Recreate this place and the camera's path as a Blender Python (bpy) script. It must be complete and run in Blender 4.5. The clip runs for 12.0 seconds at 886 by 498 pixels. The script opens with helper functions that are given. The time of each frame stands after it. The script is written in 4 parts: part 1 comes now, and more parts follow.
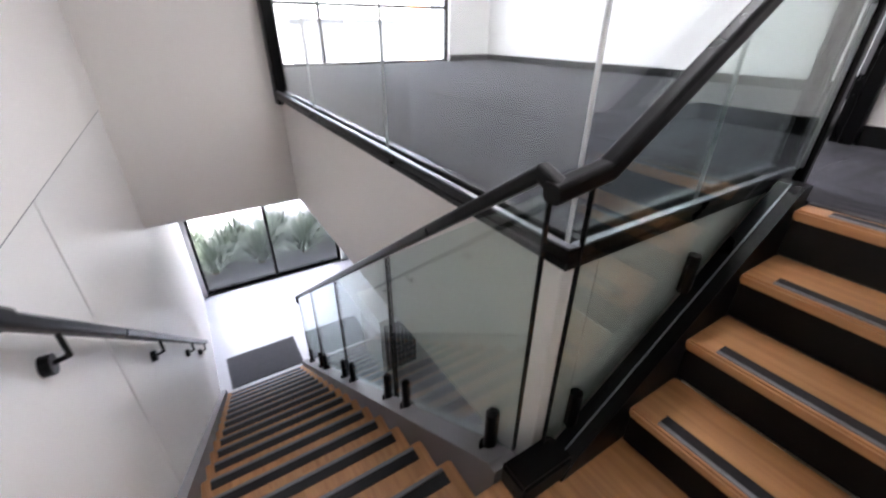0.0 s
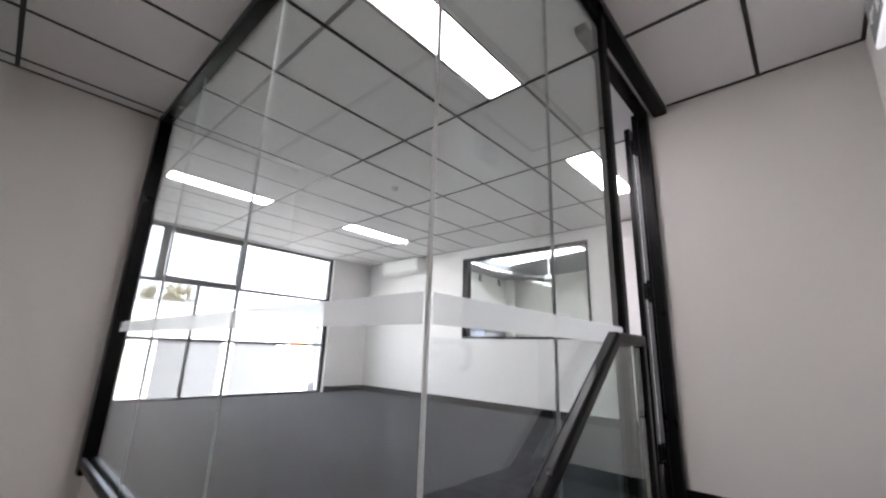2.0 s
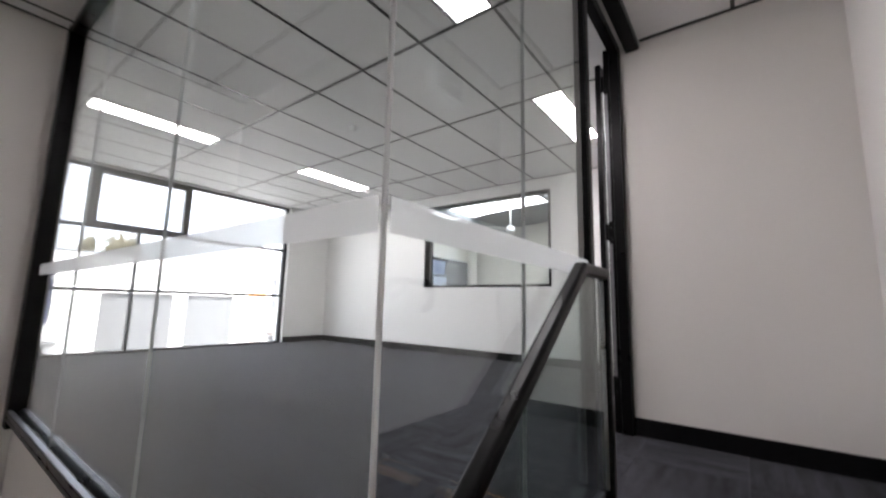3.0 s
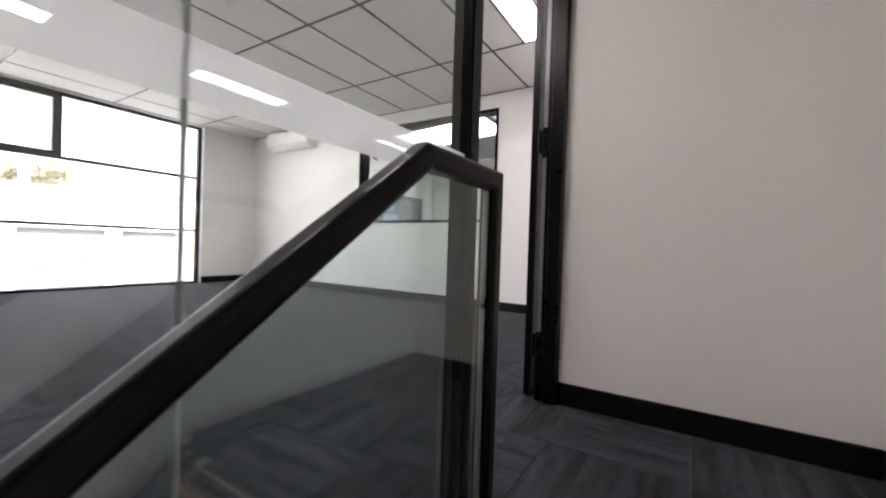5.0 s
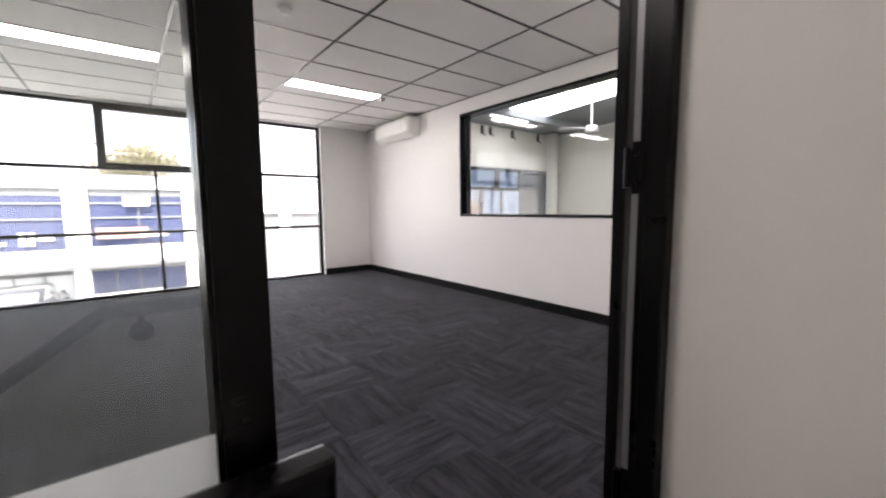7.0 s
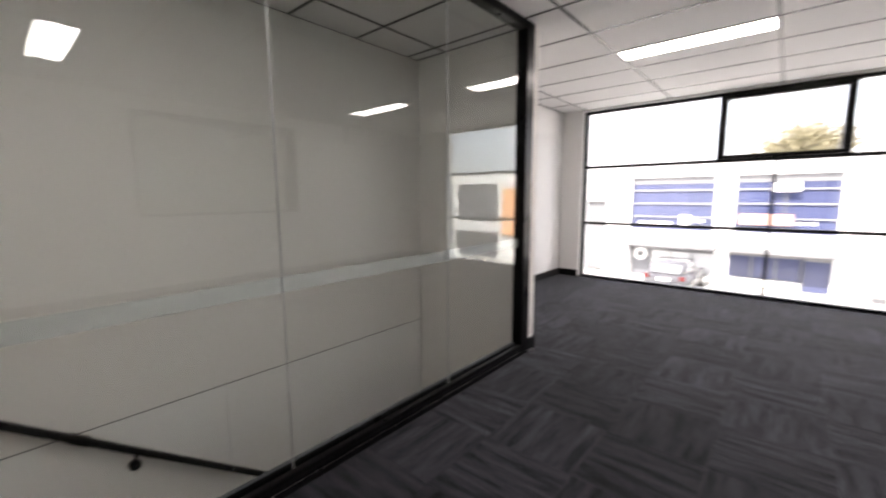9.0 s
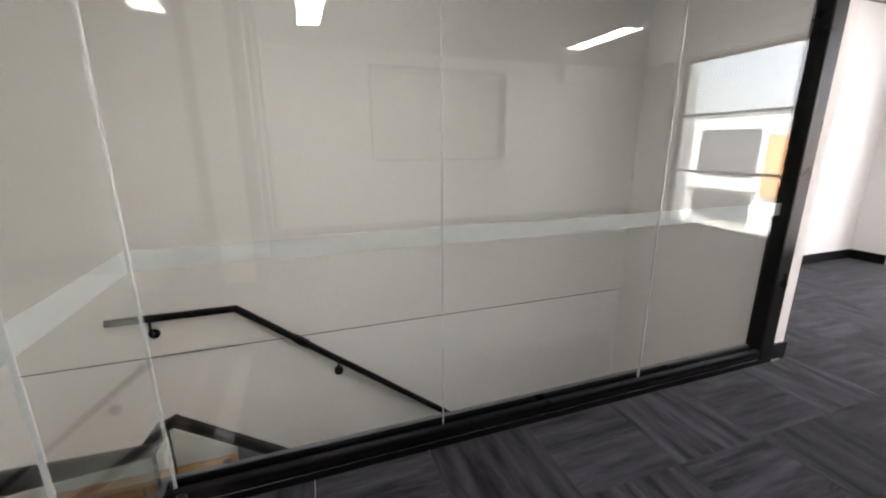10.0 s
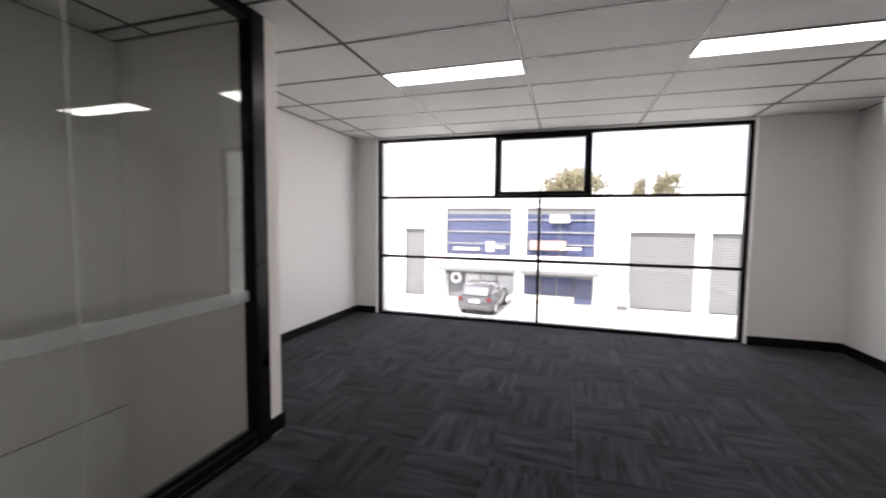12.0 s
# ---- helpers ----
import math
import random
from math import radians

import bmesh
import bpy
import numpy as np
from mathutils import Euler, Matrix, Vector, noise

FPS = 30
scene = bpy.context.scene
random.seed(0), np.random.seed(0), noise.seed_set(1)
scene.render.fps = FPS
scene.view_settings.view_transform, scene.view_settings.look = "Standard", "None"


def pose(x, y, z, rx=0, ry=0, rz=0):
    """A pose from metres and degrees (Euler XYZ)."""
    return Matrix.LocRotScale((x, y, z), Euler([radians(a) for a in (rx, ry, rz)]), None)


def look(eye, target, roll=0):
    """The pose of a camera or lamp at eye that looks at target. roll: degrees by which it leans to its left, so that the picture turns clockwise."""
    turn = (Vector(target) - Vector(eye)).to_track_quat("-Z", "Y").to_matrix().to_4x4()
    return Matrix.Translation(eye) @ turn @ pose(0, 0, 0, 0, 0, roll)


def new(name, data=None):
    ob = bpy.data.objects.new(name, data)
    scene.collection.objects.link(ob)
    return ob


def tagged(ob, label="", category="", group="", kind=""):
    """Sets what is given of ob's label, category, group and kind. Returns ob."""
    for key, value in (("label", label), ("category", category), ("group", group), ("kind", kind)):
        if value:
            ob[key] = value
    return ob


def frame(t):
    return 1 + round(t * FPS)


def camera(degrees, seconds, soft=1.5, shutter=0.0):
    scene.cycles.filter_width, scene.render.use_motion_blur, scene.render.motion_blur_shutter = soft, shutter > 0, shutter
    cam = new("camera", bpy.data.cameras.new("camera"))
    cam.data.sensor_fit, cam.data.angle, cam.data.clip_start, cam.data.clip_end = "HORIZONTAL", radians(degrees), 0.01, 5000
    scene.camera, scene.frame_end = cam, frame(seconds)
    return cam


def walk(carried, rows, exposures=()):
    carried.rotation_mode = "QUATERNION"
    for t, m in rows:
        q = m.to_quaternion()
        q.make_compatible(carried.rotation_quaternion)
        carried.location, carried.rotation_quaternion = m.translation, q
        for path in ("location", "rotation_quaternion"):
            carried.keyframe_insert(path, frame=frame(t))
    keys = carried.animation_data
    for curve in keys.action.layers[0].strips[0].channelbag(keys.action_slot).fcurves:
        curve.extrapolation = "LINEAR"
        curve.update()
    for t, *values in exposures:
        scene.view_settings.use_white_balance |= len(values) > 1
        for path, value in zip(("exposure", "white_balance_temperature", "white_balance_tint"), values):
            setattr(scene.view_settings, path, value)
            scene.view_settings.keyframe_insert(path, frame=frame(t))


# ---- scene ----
cam = camera(96.0, 12.0, soft=2.1, shutter=0.3)
PATH = [
    (0, (-0.757, -0.6, 0.518), (0.177, 0.882, -0.447), 0.4),
    (0.5, (-0.655, -0.574, 0.572), (0.482, 0.919, -0.12), 1.1),
    (1, (-0.606, -0.568, 0.690), (0.73, 0.886, 0.369), 1.1),
    (1.5, (-0.635, -0.585, 0.793), (0.788, 0.810, 0.947), 1.8),
    (2, (-0.633, -0.62, 0.845), (0.795, 0.69, 1.339), 2.0),
    (2.5, (-0.625, -0.605, 0.862), (0.838, 0.628, 1.440), 2.0),
    (3, (-0.521, -0.531, 0.768), (1.063, 0.657, 1.045), 1.3),
    (3.5, (-0.408, -0.511, 0.735), (1.301, 0.521, 0.855), 0.7),
    (5.5, (0.674, -0.445, 0.77), (2.33, 0.674, 0.69), 1.4),
    (6, (0.899, -0.408, 0.898), (2.437, 0.865, 0.784), 0.4),
    (6.5, (1.030, -0.458, 1.056), (2.471, 0.920, 0.889), -0.4),
    (8.5, (1.625, 0.018, 1.348), (1.095, 1.933, 1.120), 0.7),
    (9, (1.704, 0.218, 1.332), (0.411, 1.721, 1.069), -0.3),
    (9.5, (1.71, 0.38, 1.32), (-0.043, 1.256, 0.932), -2.7),
    (10, (1.521, 0.552, 1.297), (-0.306, 1.195, 0.799), -0.2),
    (10.5, (1.505, 0.683, 1.378), (-0.205, 1.690, 1.135), -0.2),
    (11, (1.553, 0.887, 1.392), (0.135, 2.292, 1.272), -0.3),
    (11.5, (1.733, 0.995, 1.426), (0.711, 2.710, 1.307), 0.4),
    (12, (1.905, 1.139, 1.416), (1.32, 3.047, 1.281), 0.6),
]
EXPOSURES = [(0, 3.6, 6150, 22), (1.0, 3.0, 6200, 22), (2.5, 2.65, 6320, 21), (3.5, 2.55, 6430, 21), (5.5, 2.6, 6650, 22), (6.5, 2.45, 6700, 21),
             (8.5, 2.2, 6800, 20), (9.5, 2.3, 6850, 20), (10.0, 2.9, 6750, 20), (10.5, 2.6, 6700, 21), (11.0, 2.2, 6700, 21), (11.5, 1.75, 6650, 20), (12, 1.6, 6650, 19)]
LAMP = 5.0
walk(cam, [(t, look(eye, target, roll)) for t, eye, target, roll in PATH], EXPOSURES)

# ---- light ----
world = bpy.data.worlds.new("sky")
world.use_nodes = True
scene.world = world
wn = world.node_tree.nodes
sky = wn.new("ShaderNodeTexSky")
sky.sky_type, sky.sun_disc = "NISHITA", False
sky.sun_elevation, sky.sun_rotation = radians(52), radians(200)
sky.air_density, sky.dust_density = 1.0, 2.5
wn["Background"].inputs["Strength"].default_value = 0.14
wl = world.node_tree.links
cloud, wramp, wmix, wtc = wn.new("ShaderNodeTexNoise"), wn.new("ShaderNodeMapRange"), wn.new("ShaderNodeMix"), wn.new("ShaderNodeTexCoord")
cloud.inputs["Scale"].default_value, cloud.inputs["Detail"].default_value = 3.0, 6
wramp.inputs["From Min"].default_value, wramp.inputs["From Max"].default_value = 0.35, 0.6
wramp.inputs["To Min"].default_value, wramp.inputs["To Max"].default_value = 0.45, 0.95
wmix.data_type = "RGBA"
wmix.inputs["B"].default_value = (7.0, 7.1, 7.3, 1)
wl.new(wtc.outputs["Generated"], cloud.inputs["Vector"])
wl.new(cloud.outputs["Fac"], wramp.inputs["Value"])
wl.new(wramp.outputs["Result"], wmix.inputs["Factor"])
wl.new(sky.outputs["Color"], wmix.inputs["A"])
wl.new(wmix.outputs["Result"], wn["Background"].inputs["Color"])
sun = new("sun", bpy.data.lights.new("sun", "SUN"))
sun.data.energy, sun.data.angle, sun.data.color = 4.5, radians(0.6), (1.0, 0.95, 0.88)
SUN_DIR = Vector((math.sin(radians(200)) * math.cos(radians(52)), math.cos(radians(200)) * math.cos(radians(52)), math.sin(radians(52))))
sun.matrix_world = look(SUN_DIR * 60, (0, 0, 0))


# ---- materials ----
def mat(name, colour, rough=0.5, metal=0.0, vary=0.06, scale=3.0, bump=0.0, bump_scale=80.0, coat=0.0, spec=0.5):
    m = bpy.data.materials.new(name)
    m.use_nodes = True
    n, l = m.node_tree.nodes, m.node_tree.links
    p = n["Principled BSDF"]
    p.inputs["Roughness"].default_value, p.inputs["Metallic"].default_value = rough, metal
    p.inputs["Coat Weight"].default_value = coat
    p.inputs["Specular IOR Level"].default_value = spec
    tc = n.new("ShaderNodeTexCoord")
    big, fine = n.new("ShaderNodeTexNoise"), n.new("ShaderNodeTexNoise")
    big.inputs["Scale"].default_value, big.inputs["Detail"].default_value = scale, 5
    fine.inputs["Scale"].default_value, fine.inputs["Detail"].default_value = bump_scale, 3
    l.new(tc.outputs["Object"], big.inputs["Vector"])
    l.new(tc.outputs["Object"], fine.inputs["Vector"])
    mix = n.new("ShaderNodeMix")
    mix.data_type = "RGBA"
    mix.inputs["A"].default_value = (*[c * (1 - vary) for c in colour], 1)
    mix.inputs["B"].default_value = (*[min(1, c * (1 + vary)) for c in colour], 1)
    l.new(big.outputs["Fac"], mix.inputs["Factor"])
    l.new(mix.outputs["Result"], p.inputs["Base Color"])
    rr = n.new("ShaderNodeMapRange")
    rr.inputs["To Min"].default_value, rr.inputs["To Max"].default_value = max(0.02, rough - 0.08), min(1, rough + 0.08)
    l.new(big.outputs["Fac"], rr.inputs["Value"])
    l.new(rr.outputs["Result"], p.inputs["Roughness"])
    if bump:
        b = n.new("ShaderNodeBump")
        b.inputs["Strength"].default_value, b.inputs["Distance"].default_value = bump, 0.01
        l.new(fine.outputs["Fac"], b.inputs["Height"])
        l.new(b.outputs["Normal"], p.inputs["Normal"])
    return m


def glass_mat(name, tint, ior=1.5, haze=0.0):
    m = bpy.data.materials.new(name)
    m.use_nodes = True
    n, l = m.node_tree.nodes, m.node_tree.links
    n.remove(n["Principled BSDF"])
    tr, gl, lw, mx = n.new("ShaderNodeBsdfTransparent"), n.new("ShaderNodeBsdfGlossy"), n.new("ShaderNodeLayerWeight"), n.new("ShaderNodeMixShader")
    pw, sc = n.new("ShaderNodeMath"), n.new("ShaderNodeMath")
    pw.operation, pw.inputs[1].default_value = "POWER", 4.6
    f0 = ((ior - 1) / (ior + 1)) ** 2
    sc.operation = "MULTIPLY_ADD"
    sc.inputs[1].default_value, sc.inputs[2].default_value = 1 - f0, f0
    lw.inputs["Blend"].default_value = 0.5
    l.new(lw.outputs["Facing"], pw.inputs[0])
    l.new(pw.outputs[0], sc.inputs[0])
    tr.inputs["Color"].default_value = (*tint, 1)
    gl.inputs["Roughness"].default_value = 0.015
    gl.inputs["Color"].default_value = (0.95, 0.98, 0.97, 1)
    l.new(sc.outputs[0], mx.inputs[0])
    l.new(tr.outputs[0], mx.inputs[1])
    l.new(gl.outputs[0], mx.inputs[2])
    last = mx
    if haze:
        df, tl, m2, m3 = n.new("ShaderNodeBsdfDiffuse"), n.new("ShaderNodeBsdfTranslucent"), n.new("ShaderNodeMixShader"), n.new("ShaderNodeMixShader")
        tl.inputs["Color"].default_value = (0.92, 0.94, 0.94, 1)
        m3.inputs[0].default_value = 0.6
        df.inputs["Color"].default_value = (0.8, 0.82, 0.82, 1)
        m2.inputs[0].default_value = haze
        l.new(mx.outputs[0], m2.inputs[1])
        l.new(df.outputs[0], m3.inputs[1])
        l.new(tl.outputs[0], m3.inputs[2])
        l.new(m3.outputs[0], m2.inputs[2])
        last = m2
    l.new(last.outputs[0], n["Material Output"].inputs["Surface"])
    return m


def glow_mat(name, colour, strength):
    m = bpy.data.materials.new(name)
    m.use_nodes = True
    p = m.node_tree.nodes["Principled BSDF"]
    p.inputs["Base Color"].default_value = (0.85, 0.85, 0.85, 1)
    p.inputs["Emission Color"].default_value = (*colour, 1)
    p.inputs["Emission Strength"].default_value = strength
    return m


def wood_mat():
    m = mat("varnished_wood", (0.46, 0.25, 0.10), 0.38, vary=0.1, scale=2.5, coat=0.15)
    n, l = m.node_tree.nodes, m.node_tree.links
    tc, mp, w, ramp = n.new("ShaderNodeTexCoord"), n.new("ShaderNodeMapping"), n.new("ShaderNodeTexNoise"), n.new("ShaderNodeValToRGB")
    mp.inputs["Scale"].default_value = (40, 2.2, 40)
    w.inputs["Scale"].default_value, w.inputs["Detail"].default_value = 1.0, 6
    ramp.color_ramp.elements[0].position, ramp.color_ramp.elements[0].color = 0.3, (0.35, 0.162, 0.064, 1)
    ramp.color_ramp.elements[1].position, ramp.color_ramp.elements[1].color = 0.7, (0.52, 0.272, 0.118, 1)
    l.new(tc.outputs["Object"], mp.inputs["Vector"])
    l.new(mp.outputs["Vector"], w.inputs["Vector"])
    l.new(w.outputs["Fac"], ramp.inputs["Fac"])
    l.new(ramp.outputs["Color"], n["Principled BSDF"].inputs["Base Color"])
    return m


def carpet_mat():
    """Charcoal loop pile with broken lighter streaks along the tile's own x."""
    m = bpy.data.materials.new("charcoal_carpet")
    m.use_nodes = True
    n, l = m.node_tree.nodes, m.node_tree.links
    p = n["Principled BSDF"]
    p.inputs["Roughness"].default_value = 0.95
    p.inputs["Specular IOR Level"].default_value = 0.12
    p.inputs["Sheen Weight"].default_value = 0.12
    p.inputs["Sheen Roughness"].default_value = 0.4
    tc, oi, add, mp = n.new("ShaderNodeTexCoord"), n.new("ShaderNodeObjectInfo"), n.new("ShaderNodeVectorMath"), n.new("ShaderNodeMapping")
    sc = n.new("ShaderNodeMath")
    sc.operation, sc.inputs[1].default_value = "MULTIPLY", 37.0
    l.new(oi.outputs["Random"], sc.inputs[0])
    l.new(tc.outputs["Object"], add.inputs[0])
    l.new(sc.outputs[0], add.inputs[1])
    mp.inputs["Scale"].default_value = (2.4, 17, 1)
    l.new(add.outputs[0], mp.inputs["Vector"])
    st, fi = n.new("ShaderNodeTexNoise"), n.new("ShaderNodeTexNoise")
    st.inputs["Scale"].default_value, st.inputs["Detail"].default_value, st.inputs["Roughness"].default_value = 1.0, 4, 0.65
    fi.inputs["Scale"].default_value, fi.inputs["Detail"].default_value = 190, 2
    l.new(mp.outputs[0], st.inputs["Vector"])
    l.new(tc.outputs["Object"], fi.inputs["Vector"])
    ramp = n.new("ShaderNodeValToRGB")
    e = ramp.color_ramp.elements
    e[0].position, e[0].color = 0.36, (0.0055, 0.0055, 0.0075, 1)
    e[1].position, e[1].color = 0.68, (0.042, 0.042, 0.051, 1)
    l.new(st.outputs["Fac"], ramp.inputs["Fac"])
    mul = n.new("ShaderNodeMix")
    mul.data_type, mul.blend_type = "RGBA", "MULTIPLY"
    mul.inputs["Factor"].default_value = 1.0
    tone = n.new("ShaderNodeMapRange")
    tone.inputs["To Min"].default_value, tone.inputs["To Max"].default_value = 0.72, 1.28
    l.new(oi.outputs["Random"], tone.inputs["Value"])
    l.new(ramp.outputs["Color"], mul.inputs["A"])
    l.new(tone.outputs["Result"], mul.inputs["B"])
    l.new(mul.outputs["Result"], p.inputs["Base Color"])
    b = n.new("ShaderNodeBump")
    b.inputs["Strength"].default_value, b.inputs["Distance"].default_value = 0.6, 0.006
    l.new(fi.outputs["Fac"], b.inputs["Height"])
    l.new(b.outputs["Normal"], p.inputs["Normal"])
    return m


PLASTER = mat("painted_plaster", (0.80, 0.79, 0.775), 0.62, vary=0.025, scale=1.3, bump=0.06, bump_scale=140)
WARM_PLASTER = mat("stairwell_plaster", (0.77, 0.745, 0.71), 0.6, vary=0.03, scale=1.1, bump=0.06, bump_scale=140)
PANEL_WHITE = mat("wall_lining_paint", (0.78, 0.77, 0.745), 0.4, vary=0.03, scale=1.6, bump=0.03, bump_scale=90)
TILE_WHITE = mat("ceiling_tile_white", (0.76, 0.75, 0.74), 0.8, vary=0.03, scale=4, bump=0.12, bump_scale=220)
BLACK = mat("black_powdercoat", (0.0028, 0.0025, 0.0028), 0.3, vary=0.25, scale=9, bump=0.04, bump_scale=260, spec=0.16)
GRID_BLACK = mat("dark_ceiling_grid", (0.014, 0.012, 0.012), 0.32, vary=0.2, scale=6, spec=0.55)
SKIRT = mat("black_skirting_paint", (0.003, 0.003, 0.0035), 0.4, vary=0.2, scale=6, spec=0.25)
STEEL_GREY = mat("grey_painted_steel", (0.17, 0.17, 0.175), 0.4, vary=0.12, scale=5, metal=0.3)
ALU = mat("brushed_aluminium", (0.62, 0.62, 0.63), 0.3, metal=1.0, vary=0.08, scale=12)
CHANNEL = mat("anodised_channel", (0.20, 0.21, 0.23), 0.35, metal=0.8, vary=0.15, scale=9)
WOOD = wood_mat()
GRIP = mat("black_rubber_grip", (0.007, 0.007, 0.008), 0.75, vary=0.3, scale=60, bump=0.3, bump_scale=300)
RISER = mat("black_riser_board", (0.004, 0.0035, 0.0035), 0.6, vary=0.3, scale=8, spec=0.2)
CARPET = carpet_mat()
GLASS = glass_mat("clear_partition_glass", (0.93, 0.955, 0.945), 1.58)
GREEN_GLASS = glass_mat("balustrade_glass", (0.88, 0.93, 0.915), 1.58)
WINDOW_GLASS = glass_mat("window_glass", (0.95, 0.97, 0.97), 1.45)
TINTED_GLASS = glass_mat("grey_tinted_glass", (0.22, 0.25, 0.30), 1.5)
GLASS_EDGE = mat("polished_glass_edge", (0.8, 0.83, 0.83), 0.15, vary=0.1, scale=4, metal=0.35)
SILICONE = mat("joint_silicone", (0.5, 0.52, 0.52), 0.25, vary=0.1)
FROST = glass_mat("frosted_film", (0.9, 0.92, 0.92), 1.3, haze=0.55)
WHITE_PLASTIC = mat("white_plastic", (0.82, 0.82, 0.80), 0.35, vary=0.02, scale=8)
GREY_PLASTIC = mat("dark_grey_plastic", (0.08, 0.08, 0.085), 0.5, vary=0.1)
LIT = glow_mat("lit_diffuser", (1.0, 0.97, 0.93), LAMP)
EXIT_LIT = glow_mat("lit_sign_edge", (0.95, 1.0, 0.97), 0.09)
EXIT_DARK = mat("sign_face_grey", (0.20, 0.22, 0.21), 0.4, vary=0.08)
FLOOR_TILE = mat("pale_lobby_floor", (0.54, 0.545, 0.57), 0.25, vary=0.05, scale=2)
MAT_GREY = mat("ribbed_entrance_mat", (0.06, 0.06, 0.065), 0.95, vary=0.3, scale=40, bump=0.5, bump_scale=200)
CONCRETE = mat("yard_concrete", (0.52, 0.51, 0.49), 0.9, vary=0.12, scale=0.6, bump=0.2, bump_scale=30)
RENDER_WHITE = mat("white_precast", (0.80, 0.80, 0.79), 0.8, vary=0.04, scale=0.6, bump=0.1, bump_scale=25)
SHUTTER = mat("grey_roller_shutter", (0.155, 0.157, 0.162), 0.5, vary=0.06, scale=1.5)
BLUE_GLASS = mat("blue_tinted_glass", (0.052, 0.062, 0.125), 0.12, vary=0.25, scale=0.8)
DARK_GLASS = mat("dark_tinted_glass", (0.13, 0.135, 0.15), 0.1, vary=0.3, scale=0.8)
ORANGE = mat("orange_cladding", (0.88, 0.45, 0.22), 0.6, vary=0.06, scale=1)
BRICK_RED = mat("terracotta_signboard", (0.42, 0.26, 0.22), 0.6, vary=0.1, scale=2)
PALE_FRAME = mat("pale_anodised_frame", (0.30, 0.305, 0.31), 0.4, vary=0.08)
# Opaque pale colour puts the bright interior light into the shopfront glass.
PALE_GLASS = mat("shop_glass_painted_bright", (0.60, 0.61, 0.62), 0.12, vary=0.25, scale=0.8)
CAR_PAINT = mat("grey_car_paint", (0.07, 0.07, 0.078), 0.25, vary=0.1, coat=0.6)
TYRE = mat("tyre_rubber", (0.02, 0.02, 0.02), 0.85, vary=0.2)
RED_LENS = mat("red_lens", (0.10, 0.012, 0.012), 0.2)
LEAF = mat("shrub_leaf", (0.10, 0.125, 0.085), 0.55, vary=0.4, scale=6)
TREE_LEAF = mat("tree_leaf", (0.17, 0.15, 0.085), 0.6, vary=0.4, scale=2)
BARK = mat("bark", (0.14, 0.10, 0.07), 0.9, vary=0.3, scale=8, bump=0.5, bump_scale=20)
CREAM = mat("cream_tilt_panel", (0.80, 0.775, 0.70), 0.75, vary=0.04, scale=0.8, bump=0.1, bump_scale=40)
ROOF_GREY = mat("grey_roof_lining", (0.24, 0.255, 0.26), 0.7, vary=0.1, scale=1.5)
# Skylight sheet emits its own light in place of daylight coming through.
SKYLIGHT = glow_mat("glowing_skylight", (0.95, 0.98, 1.0), 1.6)
CHAIR_BLACK = mat("black_chair_fabric", (0.02, 0.02, 0.022), 0.8, vary=0.2)


# ---- mesh helpers ----
def bx(bm, x0, x1, y0, y1, z0, z1, idx=0, bevel=0.0):
    r = bmesh.ops.create_cube(bm, size=1.0)
    vs = r["verts"]
    for v in vs:
        v.co = Vector((x0 + (v.co.x + 0.5) * (x1 - x0), y0 + (v.co.y + 0.5) * (y1 - y0), z0 + (v.co.z + 0.5) * (z1 - z0)))
    fs = {f for v in vs for f in v.link_faces}
    for f in fs:
        f.material_index = idx
    if bevel:
        es = {e for v in vs for e in v.link_edges}
        bmesh.ops.bevel(bm, geom=list(es), offset=bevel, segments=2, affect="EDGES", clamp_overlap=True)
    return bm


def box_bm(x0, x1, y0, y1, z0, z1, bevel=0.0):
    return bx(bmesh.new(), x0, x1, y0, y1, z0, z1, 0, bevel)


def cyl(bm, p0, p1, r0, r1=None, seg=14):
    p0, p1 = Vector(p0), Vector(p1)
    r1 = r0 if r1 is None else r1
    d = p1 - p0
    m = Matrix.Translation((p0 + p1) / 2) @ d.to_track_quat("Z", "Y").to_matrix().to_4x4()
    bmesh.ops.create_cone(bm, cap_ends=True, segments=seg, radius1=r0, radius2=r1, depth=d.length, matrix=m)
    return bm


def prism(bm, poly, axis, a0, a1):
    """A polygon of (u, v) pairs pushed along an axis: 'x' takes (y, z), 'y' takes (x, z), 'z' takes (x, y)."""
    def at(u, v, a):
        return {"x": (a, u, v), "y": (u, a, v), "z": (u, v, a)}[axis]
    lo = [bm.verts.new(at(u, v, a0)) for u, v in poly]
    hi = [bm.verts.new(at(u, v, a1)) for u, v in poly]
    bm.faces.new(lo)
    bm.faces.new(hi)
    for i in range(len(poly)):
        j = (i + 1) % len(poly)
        bm.faces.new((lo[i], lo[j], hi[j], hi[i]))
    bmesh.ops.recalc_face_normals(bm, faces=bm.faces)
    return bm


